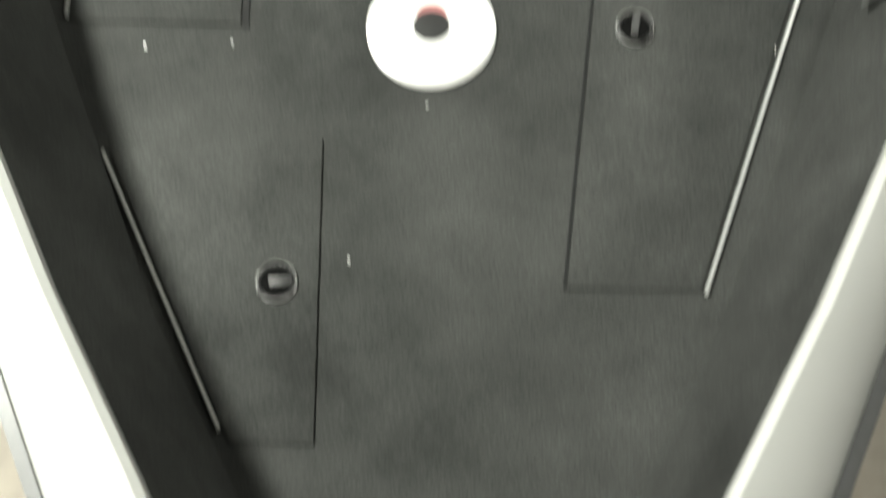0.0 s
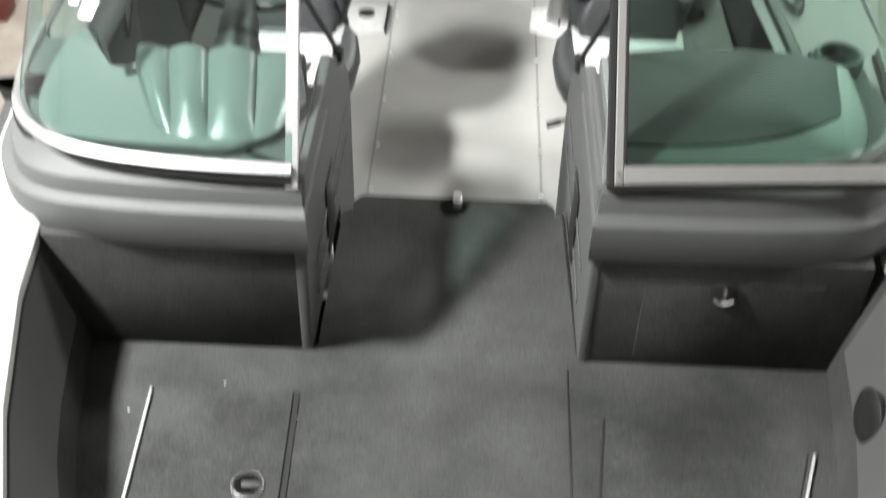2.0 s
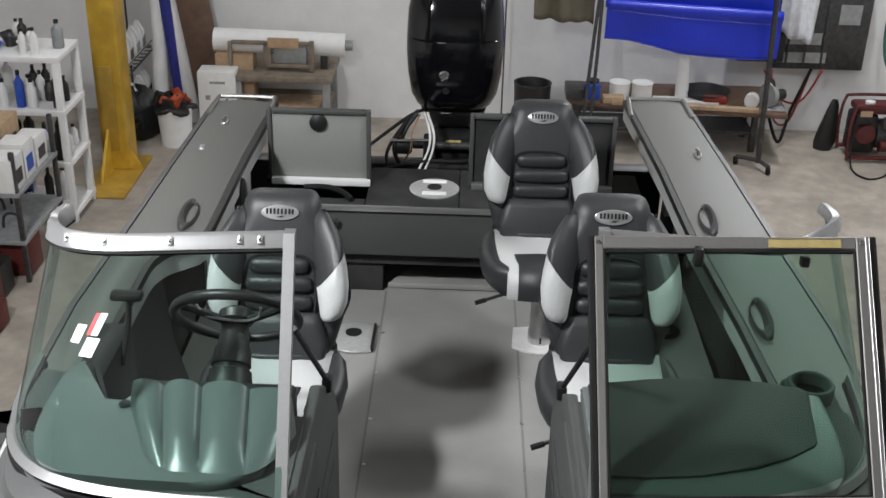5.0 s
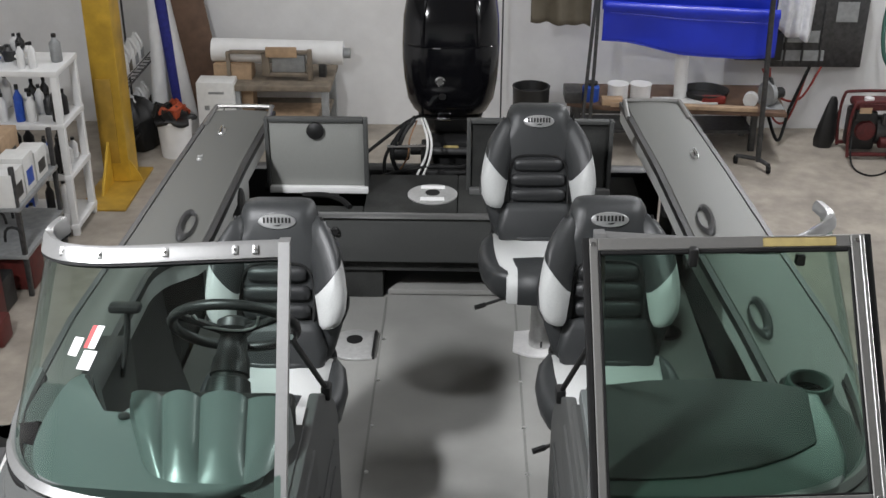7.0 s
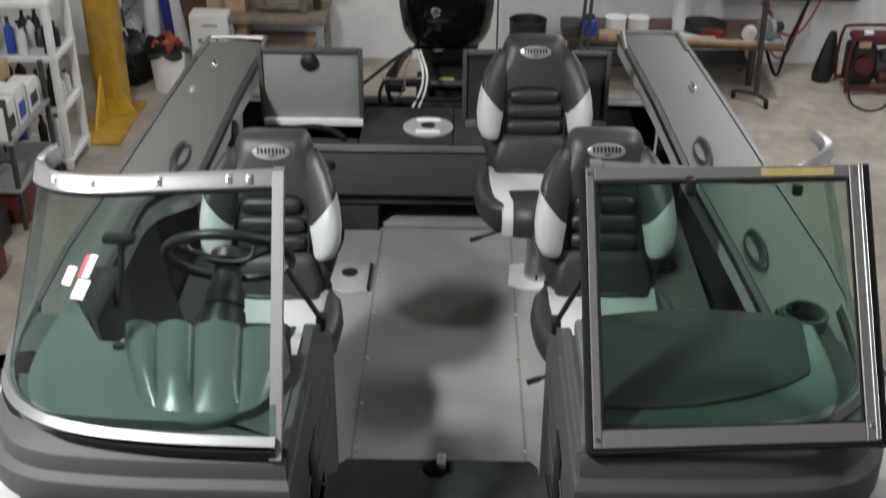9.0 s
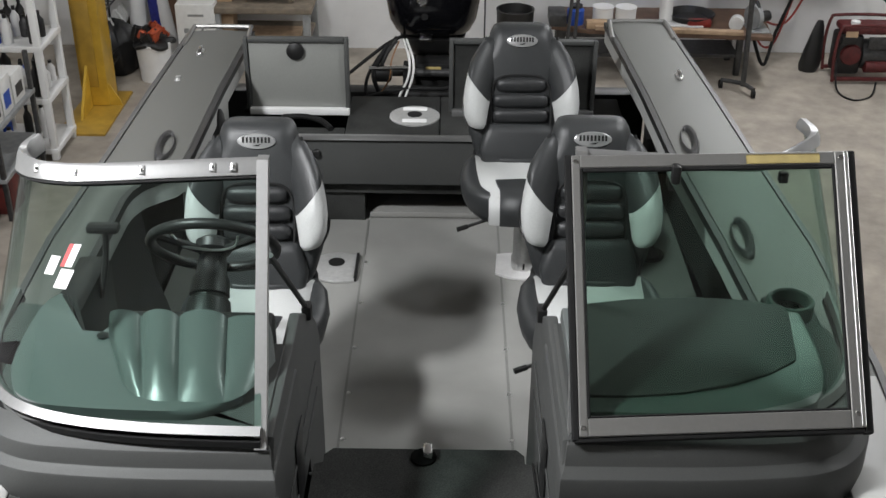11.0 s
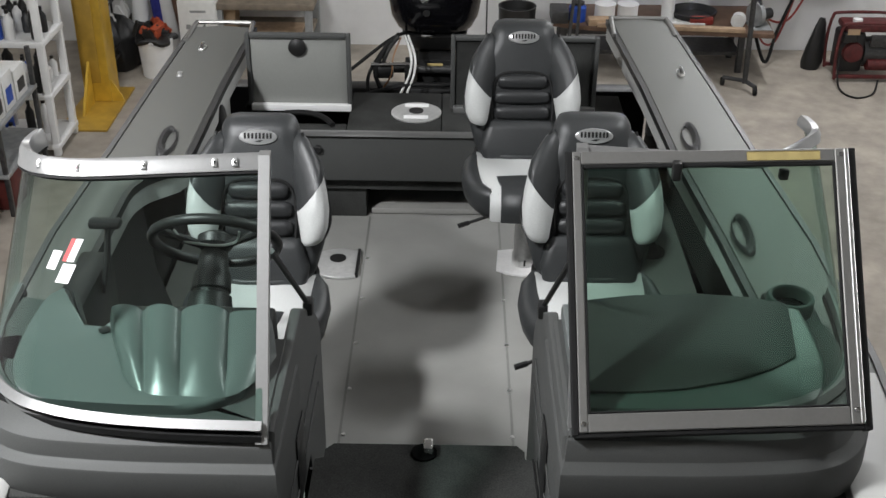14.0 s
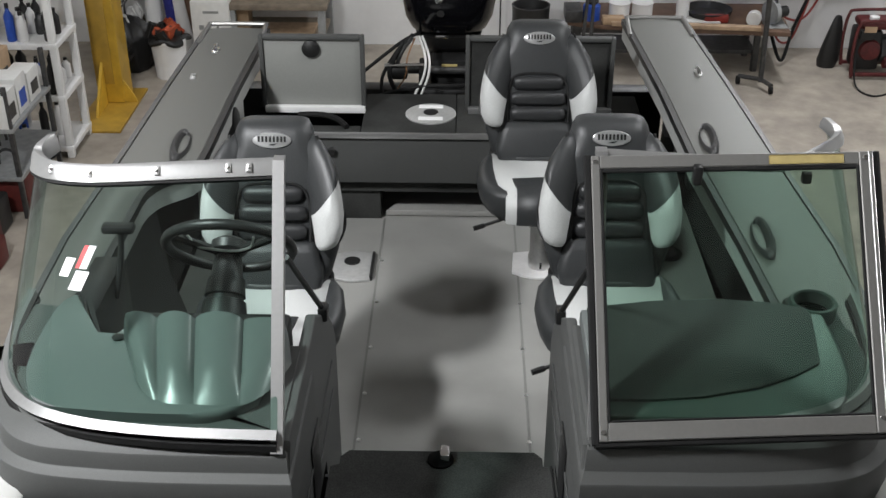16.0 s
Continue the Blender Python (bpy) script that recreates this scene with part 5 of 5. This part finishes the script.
# steel shelf with bottles against the wall, behind the lift
sr = thing("wire_rack", (-2.82, 8.0, G), "dark wire rack with white jugs behind the lift", "rack")
for z in (-1.08, -0.62):
    part("rack_frame", tube(bmesh.new(), [(-2.93, 7.6, z), (-2.7, 7.6, z), (-2.7, 8.46, z), (-2.93, 8.46, z)], 0.009, 6, closed=True), STEEL, sr)
    for k in range(9):
        part("shelf_wire", cyl(bmesh.new(), (-2.93, 7.65 + 0.095 * k, z), (-2.7, 7.65 + 0.095 * k, z), 0.005, n=6), STEEL, sr)
    part("front_rail", cyl(bmesh.new(), (-2.7, 7.6, z + 0.08), (-2.7, 8.46, z + 0.08), 0.005, n=6), STEEL, sr)
for x, y, zt in ((-2.93, 7.6, 0.8), (-2.7, 7.6, -0.5), (-2.93, 8.46, 0.8), (-2.7, 8.46, -0.3), (-2.93, 8.0, 0.8)):
    part("upright", cyl(bmesh.new(), (x, y, G), (x, y, zt), 0.01, n=8), STEEL, sr)
for k in range(3):
    cable("power_cord", [(-2.9, 7.7 + 0.22 * k, 0.75), (-2.88, 7.72 + 0.22 * k, 0.2), (-2.9, 7.75 + 0.2 * k, -0.35)], 0.006, RUBBER, "dark cord hanging behind the lift", "cord")

# rolls and boards leaning on the wall
NAVY = mat("navy_cloth", (0.02, 0.025, 0.2), 0.8, var=0.2)
for xa, xb, zt, r, m, lab in ((-2.645, -2.63, -0.05, 0.07, WHITEP, "white roll leaning against the wall"), (-2.45, -2.66, 0.75, 0.05, NAVY, "navy blue roll leaning against the wall"), (-2.36, -2.54, -0.08, 0.065, WHITEP, "slim white roll leaning against the wall")):
    fr_ = thing("fabric_roll", (xa, 8.3, G), lab, "roll", "leaning rolls")
    part("sheet", cyl(bmesh.new(), (xa, 8.3, G), (xb, 8.46, zt), r, r * 0.95, n=20), m, fr_)
    part("core", cyl(bmesh.new(), (xb, 8.46, zt), (xb - 0.002, 8.462, zt + 0.02), r * 0.4, n=14), CARD, fr_)
solid("brown_board", B(-0.14, 0.14, -0.012, 0.012, 0, 1.95, 0.004, m=pose(-2.13, 8.25, G, -6, -10, 0)), DARKWOOD, "dark brown board leaning against the wall", "board")

# bucket with tools
TOOLRED = mat("worn_orange_cloth", (0.4, 0.075, 0.03), 0.7, var=0.3, scale=25, bump=0.5, bscale=40)
solid("black_cloth", loft(bmesh.new(), [[(-2.39 + (r + 0.02 * math.sin(5 * a) + 0.015 * math.sin(9 * a + 1)) * math.cos(a), 7.76 + (r + 0.02 * math.sin(5 * a)) * math.sin(a), G + h + 0.012 * math.sin(4 * a + 2)) for a in [2 * math.pi * i / 40 for i in range(40)]] for r, h in ((0.166, 0.3), (0.17, 0.325), (0.15, 0.345), (0.09, 0.352), (0.03, 0.35))]), BLACK, "black cloth draped over the bucket rim", "cloth")
bk = thing("bucket", (-2.39, 7.76, G), "white plastic bucket filled with orange tools", "bucket")
part("pail", lathe(bmesh.new(), (-2.39, 7.76, G), [(0.125, 0), (0.145, 0.3), (0.152, 0.305), (0.152, 0.325), (0.14, 0.325), (0.13, 0.25)], n=32), WHITEP, bk)
for k in range(9):
    a = k * 2.4
    x, y = -2.41 + 0.06 * math.cos(a), 7.76 + 0.06 * math.sin(a)
    t_ = thing("hand_tool", (x, y, G + 0.34), "orange and black power tool in the bucket", "tool", "tools in the bucket")
    part("tool_body", B(-0.07, 0.07, -0.03, 0.03, -0.02, 0.06, 0.02, m=pose(x, y, G + 0.36, 25 * math.sin(a), 30 * math.cos(k), k * 50)), TOOLRED if k % 2 else BLACK, t_)
# added black lump fills the dark cluttered spot below the shelf
solid("dark_clutter", loft(bmesh.new(), [[(-2.79 + (r + 0.025 * math.sin(4 * a + 5 * h) + 0.015 * math.sin(9 * a)) * math.cos(a), 7.98 + (r + 0.02 * math.sin(5 * a - 7 * h)) * math.sin(a), G + h + 0.02 * math.sin(3 * a) * (h > 0)) for a in [2 * math.pi * i / 36 for i in range(36)]] for h, r in ((0, 0.2), (0.06, 0.23), (0.16, 0.22), (0.28, 0.2), (0.38, 0.13), (0.42, 0.04))]), BLACK, "black lump standing in for dark clutter by the bucket", "bag")

# bench with a roll dispenser
wb = thing("workbench", (-1.5, 8.15, G), "worn wooden workbench against the back wall", "workbench")
part("top", B(-1.9, -1.08, 7.85, 8.5, -0.72, -0.67, 0.006), OLDWOOD, wb)
for x in (-1.87, -1.13):
    for y in (7.9, 8.45):
        part("leg", B(x - 0.03, x + 0.03, y - 0.03, y + 0.03, G, -0.72, 0.004), GREYBOX, wb)
part("lower_shelf", B(-1.85, -1.12, 7.9, 8.45, -1.0, -0.97, 0.004), OLDWOOD, wb)
solid("work_tray", B(-1.66, -1.2, 7.8, 8.2, -0.97, -0.93, 0.01), WOOD, "wooden tray on the bench", "tray")
rd = thing("plastic_roll", (-1.5, 8.2, -0.5), "large white roll on a dispenser above the bench", "roll")
part("roll", cyl(bmesh.new(), (-2.1, 8.15, -0.45), (-0.99, 8.15, -0.47), 0.1, n=28), WHITEP, rd)
part("core", cyl(bmesh.new(), (-0.99, 8.15, -0.47), (-0.93, 8.15, -0.47), 0.045, n=20), GREYBOX, rd)
for bx0, bx1, bz0, bz1 in ((-1.96, -1.93, -0.63, -0.42), (-1.66, -1.6, -0.63, -0.42), (-1.28, -1.24, -0.66, -0.4), (-1.93, -1.28, -0.44, -0.41), (-1.6, -1.28, -0.63, -0.6)):
    part("dispenser_bar", B(bx0, bx1, 7.98, 8.02, bz0, bz1, 0.004), OLDWOOD, rd)
part("dispenser_box", B(-1.58, -1.3, 8.0, 8.05, -0.6, -0.45, 0.01), GREYBOX, rd)
part("torn_card", B(-1.62, -1.36, 7.96, 7.975, -0.46, -0.37, 0.004, m=Matrix.Rotation(0.0, 4, "Y")), CARD, rd, "torn cardboard flap")
part("stand", B(-1.9, -1.84, 8.1, 8.2, -0.67, -0.5, 0.005), STEEL, rd)
part("stand", B(-1.2, -1.14, 8.1, 8.2, -0.67, -0.5, 0.005), STEEL, rd)
for x0, x1, z1, m, lab in ((-2.19, -1.88, -0.63, CARDW, "white cardboard carton with printed bars"), (-2.08, -1.76, -0.54, CARD, "brown cardboard carton behind the white one")):
    c = thing("carton", ((x0 + x1) / 2, 7.9, G), lab, "box", "cartons by the bench")
    y0 = 7.8 if m is CARDW else 8.02
    part("box_body", B(x0, x1, y0, y0 + 0.2, G, z1, 0.005), m, c)
    if m is CARDW:
        part("print_bar", B(x0 + 0.1, x1 - 0.08, y0 - 0.002, y0, z1 - 0.1, z1 - 0.08), GREYBOX, c)
        part("print_bar", B(x0 + 0.06, x0 + 0.1, y0 - 0.002, y0, z1 - 0.24, z1 - 0.2), GREYBOX, c)

# table on the other side
tb = thing("work_table", (1.7, 8.1, G), "long wooden table top on a dark steel frame", "table")
TZ = -0.8
tt = bmesh.new()
prism(tt, [(0.95, 8.4), (2.75, 8.4), (2.68, 7.66), (1.2, 7.8), (0.9, 7.9)], "z", TZ - 0.04, TZ, 0.006)
part("top", tt, DARKWOOD, tb)
part("front_plank", prism(bmesh.new(), [(1.25, 7.84), (2.45, 7.73), (2.44, 7.67), (1.25, 7.775)], "z", TZ, TZ + 0.035, 0.004), WOOD, tb, "pale plank along the front edge")
part("frame", B(0.95, 2.6, 7.95, 8.0, TZ - 0.12, TZ - 0.041, 0.005), STEEL, tb)
for x in (1.0, 2.5):
    for y in (7.98, 8.35):
        part("leg", B(x - 0.025, x + 0.025, y - 0.025, y + 0.025, G, TZ - 0.041, 0.004), STEEL, tb)
part("lower_shelf", B(1.0, 2.5, 7.98, 8.35, G + 0.15, G + 0.18), STEEL, tb)
for x in (1.33, 1.52):
    solid("tin_can", lathe(bmesh.new(), (x, 7.98, TZ), [(0.085, 0), (0.085, 0.125), (0.09, 0.13), (0.09, 0.14), (0.07, 0.141)], n=24), WHITEP, "white tin on the table", "tin", "white tins")
bj = thing("blue_jug", (1.1, 7.95, TZ), "blue plastic jug on the table", "jug")
part("jug_body", lathe(bmesh.new(), (1.1, 7.95, TZ), [(0.07, 0), (0.072, 0.12), (0.05, 0.14)], n=16), BLUEP, bj)
part("jug_lid", lathe(bmesh.new(), (1.1, 7.95, TZ + 0.14), [(0.055, 0), (0.055, 0.02)], n=16), BLACK, bj)
solid("dark_tray", B(0.88, 1.02, 7.85, 8.1, TZ, TZ + 0.1, 0.01), STEEL, "dark metal tray on the table", "tray")
solid("white_tube", cyl(bmesh.new(), (1.86, 8.0, TZ), (1.84, 8.0, -0.28), 0.055, n=20), WHITEP, "white cardboard tube standing on the table", "tube")
solid("paper_sheet", B(1.62, 2.15, 7.85, 8.0, TZ, TZ + 0.02, 0.004), CARDW, "white paper strip on the table", "paper")
rp_ = thing("round_basin", (2.08, 8.05, TZ), "black round basin with a red tool", "basin")
part("bowl", lathe(bmesh.new(), (2.08, 8.05, TZ), [(0.16, 0), (0.2, 0.07), (0.19, 0.072), (0.15, 0.02)], n=28), BLACK, rp_)
solid("red_tool", B(2.02, 2.22, 7.86, 7.92, TZ, TZ + 0.07, 0.02), RED, "red hand tool on the table", "tool")
solid("tape_roll", lathe(bmesh.new(), (2.4, 7.8, TZ + 0.058), [(0.03, 0.002), (0.03, 0), (0.058, 0), (0.058, 0.08), (0.03, 0.08), (0.029, 0.07)], n=24, axis=(0.35, 1, 0)), CARDW, "white paper roll lying on its side on the table", "roll")
saw = thing("circular_saw", (2.56, 7.86, TZ), "grey circular saw on the end of the table", "saw")
part("blade_guard", lathe(bmesh.new(), (2.55, 7.84, TZ + 0.11), [(0.03, -0.02), (0.1, -0.02), (0.1, 0.02), (0.03, 0.02)], n=24, axis=(1, 0.5, 0)), GREYBOX, saw)
part("motor_housing", cyl(bmesh.new(), (2.58, 7.85, TZ + 0.1), (2.68, 7.9, TZ + 0.1), 0.05, 0.045), BLACK, saw)
part("foot_plate", B(2.5, 2.68, 7.74, 7.98, TZ, TZ + 0.01, 0.003), GREYBOX, saw)
part("grip", tube(bmesh.new(), spline([(2.57, 7.95, TZ + 0.1), (2.57, 7.98, TZ + 0.17), (2.57, 7.88, TZ + 0.22), (2.57, 7.8, TZ + 0.19)], 5), 0.016), BLACK, saw)
solid("wood_offcut", B(1.18, 1.36, 7.8, 7.9, TZ, TZ + 0.06, 0.01, m=pose(0, 0, 0)), CARD, "scrap of cardboard on the table", "scrap")
solid("black_pot", lathe(bmesh.new(), (0.6, 7.95, G), [(0.14, 0), (0.155, 0.55), (0.16, 0.57), (0.145, 0.57), (0.13, 0.5)], n=28), BLACK, "tall black bin behind the seats", "bin")

# poles with castors
for x, y, top in ((2.47, 7.58, 1.6),):
    p_ = thing("stand_pole", (x, y, G), "dark steel stand pole on a castor foot", "stand")
    part("pole", cyl(bmesh.new(), (x, y, G + 0.06), (x - 0.09, y, top), 0.022), STEEL, p_)
    part("foot", tube(bmesh.new(), [(x - 0.16, y + 0.1, G + 0.07), (x, y, G + 0.08), (x + 0.06, y - 0.12, G + 0.07)], 0.018), STEEL, p_)
    for dx, dy in ((-0.16, 0.1), (0.06, -0.12)):
        part("castor", cyl(bmesh.new(), (x + dx - 0.012, y + dy, G + 0.035), (x + dx + 0.012, y + dy, G + 0.035), 0.035, n=20), RUBBER, p_)
for dx in (0, 0.07):
    cable("leaning_rod", [(1.0 + dx, 7.7, G + 0.0), (1.06 + dx * 0.6, 7.8, -0.3), (1.12, 7.95, 0.4)], 0.016, STEEL, "dark rod leaning by the table", "rod")
cable("thin_rod", [(0.36, 8.3, G), (0.36, 8.35, 0.6)], 0.008, STEEL, "thin rod leaning against the wall", "rod")

# blue tarpaulin hung over a rail
def draped(name, x0, x1, y, z0, z1, m, label, sag=0.05, skew=0.0, seed=1, cat="tarpaulin"):
    b = bmesh.new()
    n, k = 40, 16
    grid_ = []
    for j in range(k + 1):
        v = j / k
        row = []
        for i in range(n + 1):
            u = i / n
            w = noise.noise((u * 4 + seed, v * 1.5, seed)) * 0.07 * (0.3 + v) + 0.02 * math.sin(u * 21 + seed) * v
            zz = z1 + (z0 - z1 + skew * u + sag * noise.noise((u * 3, seed, 0))) * v
            row.append((x0 + (x1 - x0) * u, y + w, zz))
        grid_.append(row)
    loft(b, grid_, closed=False)
    ob = solid(name, b, m, label, cat, smooth=80)
    md = ob.modifiers.new("thick", "SOLIDIFY")
    md.thickness = 0.006
    return ob


tarp = thing("blue_tarpaulin", (1.85, 7.85, -0.3), "bright blue tarpaulin folded over a rail above the table", "tarpaulin")


def sheet(name, x0, x1, y, tops, bottoms, folds, label):
    """A hanging sheet; tops and bottoms are (share, height) tables across it."""
    b, n, k = bmesh.new(), 48, 14
    g = []
    for j in range(k + 1):
        v = j / k
        row = []
        for i in range(n + 1):
            u = i / n
            za, zb = lerp_table(u, tops), lerp_table(u, bottoms)
            w = 0.05 * noise.noise((u * 2.5, v * 1.2, folds)) * (0.2 + v) + 0.016 * math.sin(u * 12 + 3 * v + folds) * v - 0.035 * math.exp(-((v - 0.12) / 0.09) ** 2)
            row.append((x0 + (x1 - x0) * u, y + w, za + (zb - za) * v))
        g.append(row)
    loft(b, g, closed=False)
    ob = part(name, b, BLUE, tarp, label, smooth=80)
    ob.modifiers.new("thick", "SOLIDIFY").thickness = 0.004
    return g


sheet("upper_sheet", 1.14, 2.53, 7.86, ((0, 0.62), (1, 0.62)), ((0, 0.0), (1, -0.06)), 1.0, "darker upper fold of the tarpaulin")
flap = sheet("hanging_flap", 1.145, 2.55, 7.79, ((0, 0.085), (0.5, 0.05), (1, 0.02)), ((0, -0.24), (0.15, -0.262), (0.3, -0.3), (0.45, -0.345), (0.6, -0.365), (0.8, -0.38), (1, -0.37)), 4.0, "hanging lower flap of the tarpaulin")
part("hem", tube(bmesh.new(), [Vector(q) for q in flap[-1]], 0.006, 6), BLUE, tarp)
part("crease", tube(bmesh.new(), [Vector(q) + Vector((0, -0.004, 0)) for q in flap[4][2:46]], 0.005, 6), BLUE, tarp)

draped("olive_cloth", 0.57, 1.06, 7.9, -0.12, 0.6, OLIVE, "olive brown cloth hanging by the wall", 0.05, -0.04, 8, "cloth")
draped("white_bag", 2.62, 2.93, 8.15, -0.3, 0.6, WHITECLOTH, "white plastic bag hanging on the wall", 0.1, 0.0, 5, "bag")
solid("hanging_rail", cyl(bmesh.new(), (0.4, 7.9, 0.62), (2.9, 7.9, 0.62), 0.02), STEEL, "steel rail holding the cloths", "rail")

# dark wall cabinet, hoses and red machine
wc_ = thing("wall_cabinet", (2.95, 8.4, -0.3), "dark steel tool cabinet on the wall", "cabinet")
part("cabinet_body", B(2.66, 3.45, 8.35, 8.55, -0.62, 0.05, 0.01), STEEL, wc_)
part("cabinet_panel", B(3.18, 3.36, 8.34, 8.3495, -0.22, -0.05), GREYBOX, wc_)
part("cabinet_panel", B(2.72, 3.12, 8.34, 8.3495, -0.56, -0.47), GREYBOX, wc_)
part("cabinet_panel", B(2.74, 3.06, 8.34, 8.3495, -0.4, -0.3), GREYBOX, wc_)
part("top_edge", B(2.64, 3.48, 8.33, 8.55, 0.051, 0.07, 0.004), STEEL, wc_)
for x in (2.78, 2.93, 3.08):
    part("divider", B(x - 0.008, x + 0.008, 8.325, 8.339, -0.6, 0.03, 0.002), STEEL, wc_)
solid("dark_box", B(2.35, 2.75, 8.3, 8.55, -0.55, -0.3, 0.01), BLACK, "black box on the wall by the cabinet", "box")
cable("red_hose", [(2.6, 8.3, -0.62), (2.75, 8.25, -0.85), (2.95, 8.28, -0.88), (3.1, 8.3, -0.6)], 0.01, RED, "red air hose hanging in a loop", "hose")
cable("red_hose", [(2.65, 8.25, -0.6), (2.7, 8.2, -1.0), (2.85, 8.22, -1.05), (3.0, 8.3, -0.6)], 0.01, RED, "red air hose hanging in a loop", "hose")
cable("black_hose", [(3.0, 8.3, -0.6), (2.85, 8.2, -0.95), (2.75, 8.1, -1.2), (2.6, 8.2, -0.8)], 0.015, RUBBER, "black hose hanging by the wall", "hose")
cable("green_hose", [(3.75, 8.4, 0.3), (3.6, 8.35, -0.1), (3.62, 8.3, -0.5), (3.8, 8.3, -0.7)], 0.018, mat("green_hose", (0.05, 0.14, 0.11), 0.5, var=0.1), "green hose on the wall", "hose")
mc = thing("generator", (3.5, 7.95, G), "dark red framed portable generator on the floor", "generator")
GRED = mat("worn_red_frame", (0.085, 0.012, 0.012), 0.5, var=0.3, scale=30)
for y in (7.8, 8.1):
    part("frame", tube(bmesh.new(), spline([(3.27, y, G + 0.02), (3.25, y, G + 0.25), (3.27, y, G + 0.46), (3.34, y, G + 0.5), (3.72, y, G + 0.5), (3.78, y, G + 0.46), (3.8, y, G + 0.25), (3.78, y, G + 0.02)], 6), 0.014), GRED, mc)
part("fuel_tank", B(3.3, 3.75, 7.83, 8.07, G + 0.41, G + 0.48, 0.03), GRED, mc)
part("filler_cap", lathe(bmesh.new(), (3.42, 7.92, G + 0.48), [(0.04, 0), (0.04, 0.025), (0.025, 0.03)]), WHITEP, mc)
part("engine", B(3.29, 3.5, 7.85, 8.07, G + 0.06, G + 0.4, 0.03), BLACK, mc)
part("alternator", cyl(bmesh.new(), (3.5, 7.95, G + 0.22), (3.76, 7.95, G + 0.22), 0.12, n=24), STEEL, mc)
part("starter_cover", lathe(bmesh.new(), (3.4, 7.85, G + 0.24), [(0.09, 0), (0.08, 0.03), (0.04, 0.04)], axis=(0, -1, 0)), GRED, mc)
part("control_panel", B(3.52, 3.74, 7.8, 7.83, G + 0.3, G + 0.4, 0.006), STEEL, mc)
part("air_filter", B(3.29, 3.4, 7.79, 7.85, G + 0.34, G + 0.42, 0.01), BLACK, mc)
part("paper_tag", B(3.31, 3.41, 7.784, 7.786, G + 0.41, G + 0.46), CARD, mc, "small tan paper tag")
part("muffler", cyl(bmesh.new(), (3.53, 7.84, G + 0.14), (3.73, 7.84, G + 0.14), 0.05, n=16), GRED, mc)
for y in (7.8, 8.1):
    part("base_bar", B(3.26, 3.79, y - 0.015, y + 0.015, G + 0.03, G + 0.06, 0.005), GRED, mc)
solid("black_bag", loft(bmesh.new(), [[(3.15 + 0.07 * h + (r + 0.008 * math.sin(3 * a + 6 * h)) * math.cos(a), 8.1 + 0.7 * r * math.sin(a), G + h) for a in [2 * math.pi * i / 18 for i in range(18)]] for h, r in ((0, 0.075), (0.06, 0.09), (0.18, 0.08), (0.3, 0.06), (0.4, 0.04), (0.45, 0.02))]), BLACK, "black bag leaning by the generator", "bag")
cable("black_cable", [(3.27, 7.78, G + 0.22), (3.25, 7.6, G + 0.03), (3.33, 7.42, G + 0.009), (3.5, 7.5, G + 0.009), (3.6, 7.7, G + 0.05)], 0.008, RUBBER, "black power cable on the floor")

for k, (y, z) in enumerate(((7.72, -0.61), (7.92, -0.61), (8.12, -0.61), (8.3, -0.61), (7.75, -1.07), (7.98, -1.07), (8.2, -1.07), (8.37, -1.07))):
    x = -2.8
    jg = thing("white_jug", (x, y, z), "white plastic jug on the wire rack", "jug", "white jugs")
    part("jug_body", loft(bmesh.new(), [[(x + a, y + b, z + h) for a, b in rrect(w * 0.7, w, w * 0.2)] for h, w in ((0, 0.14), (0.01, 0.15), (0.17, 0.15), (0.23, 0.07), (0.26, 0.045))]), WHITEP, jg)
    part("jug_handle", tube(bmesh.new(), spline([(x + 0.045, y - 0.03, z + 0.12), (x + 0.06, y - 0.04, z + 0.18), (x + 0.015, y - 0.02, z + 0.25)], 4), 0.012), WHITEP, jg)
    part("jug_label", B(x + 0.053, x + 0.0555, y - 0.045, y + 0.045, z + 0.04, z + 0.13), (GREYBOX, OLIVE, BLUEP)[k % 3] if k % 2 else GREYBOX, jg)
for k, (x, y, r_, m) in enumerate(((-2.98, 6.3, 0.07, WHITEP), (-3.12, 6.42, 0.09, STEEL), (-3.2, 6.25, 0.06, BLUEP))):
    z = G + 1.232
    bw = thing("shop_bowl", (x, y, z), "small workshop bowl on the top shelf", "bowl", "bowls on the shelf")
    part("bowl_body", lathe(bmesh.new(), (x, y, z), [(r_ * 0.6, 0), (r_, r_ * 0.8), (r_ * 0.95, r_ * 0.82), (r_ * 0.5, 0.02)], n=20), m, bw)
    part("rim", tube(bmesh.new(), [(x + r_ * math.cos(a), y + r_ * math.sin(a), z + r_ * 0.8) for a in [2 * math.pi * i / 20 for i in range(20)]], 0.005, 6, closed=True), m, bw)
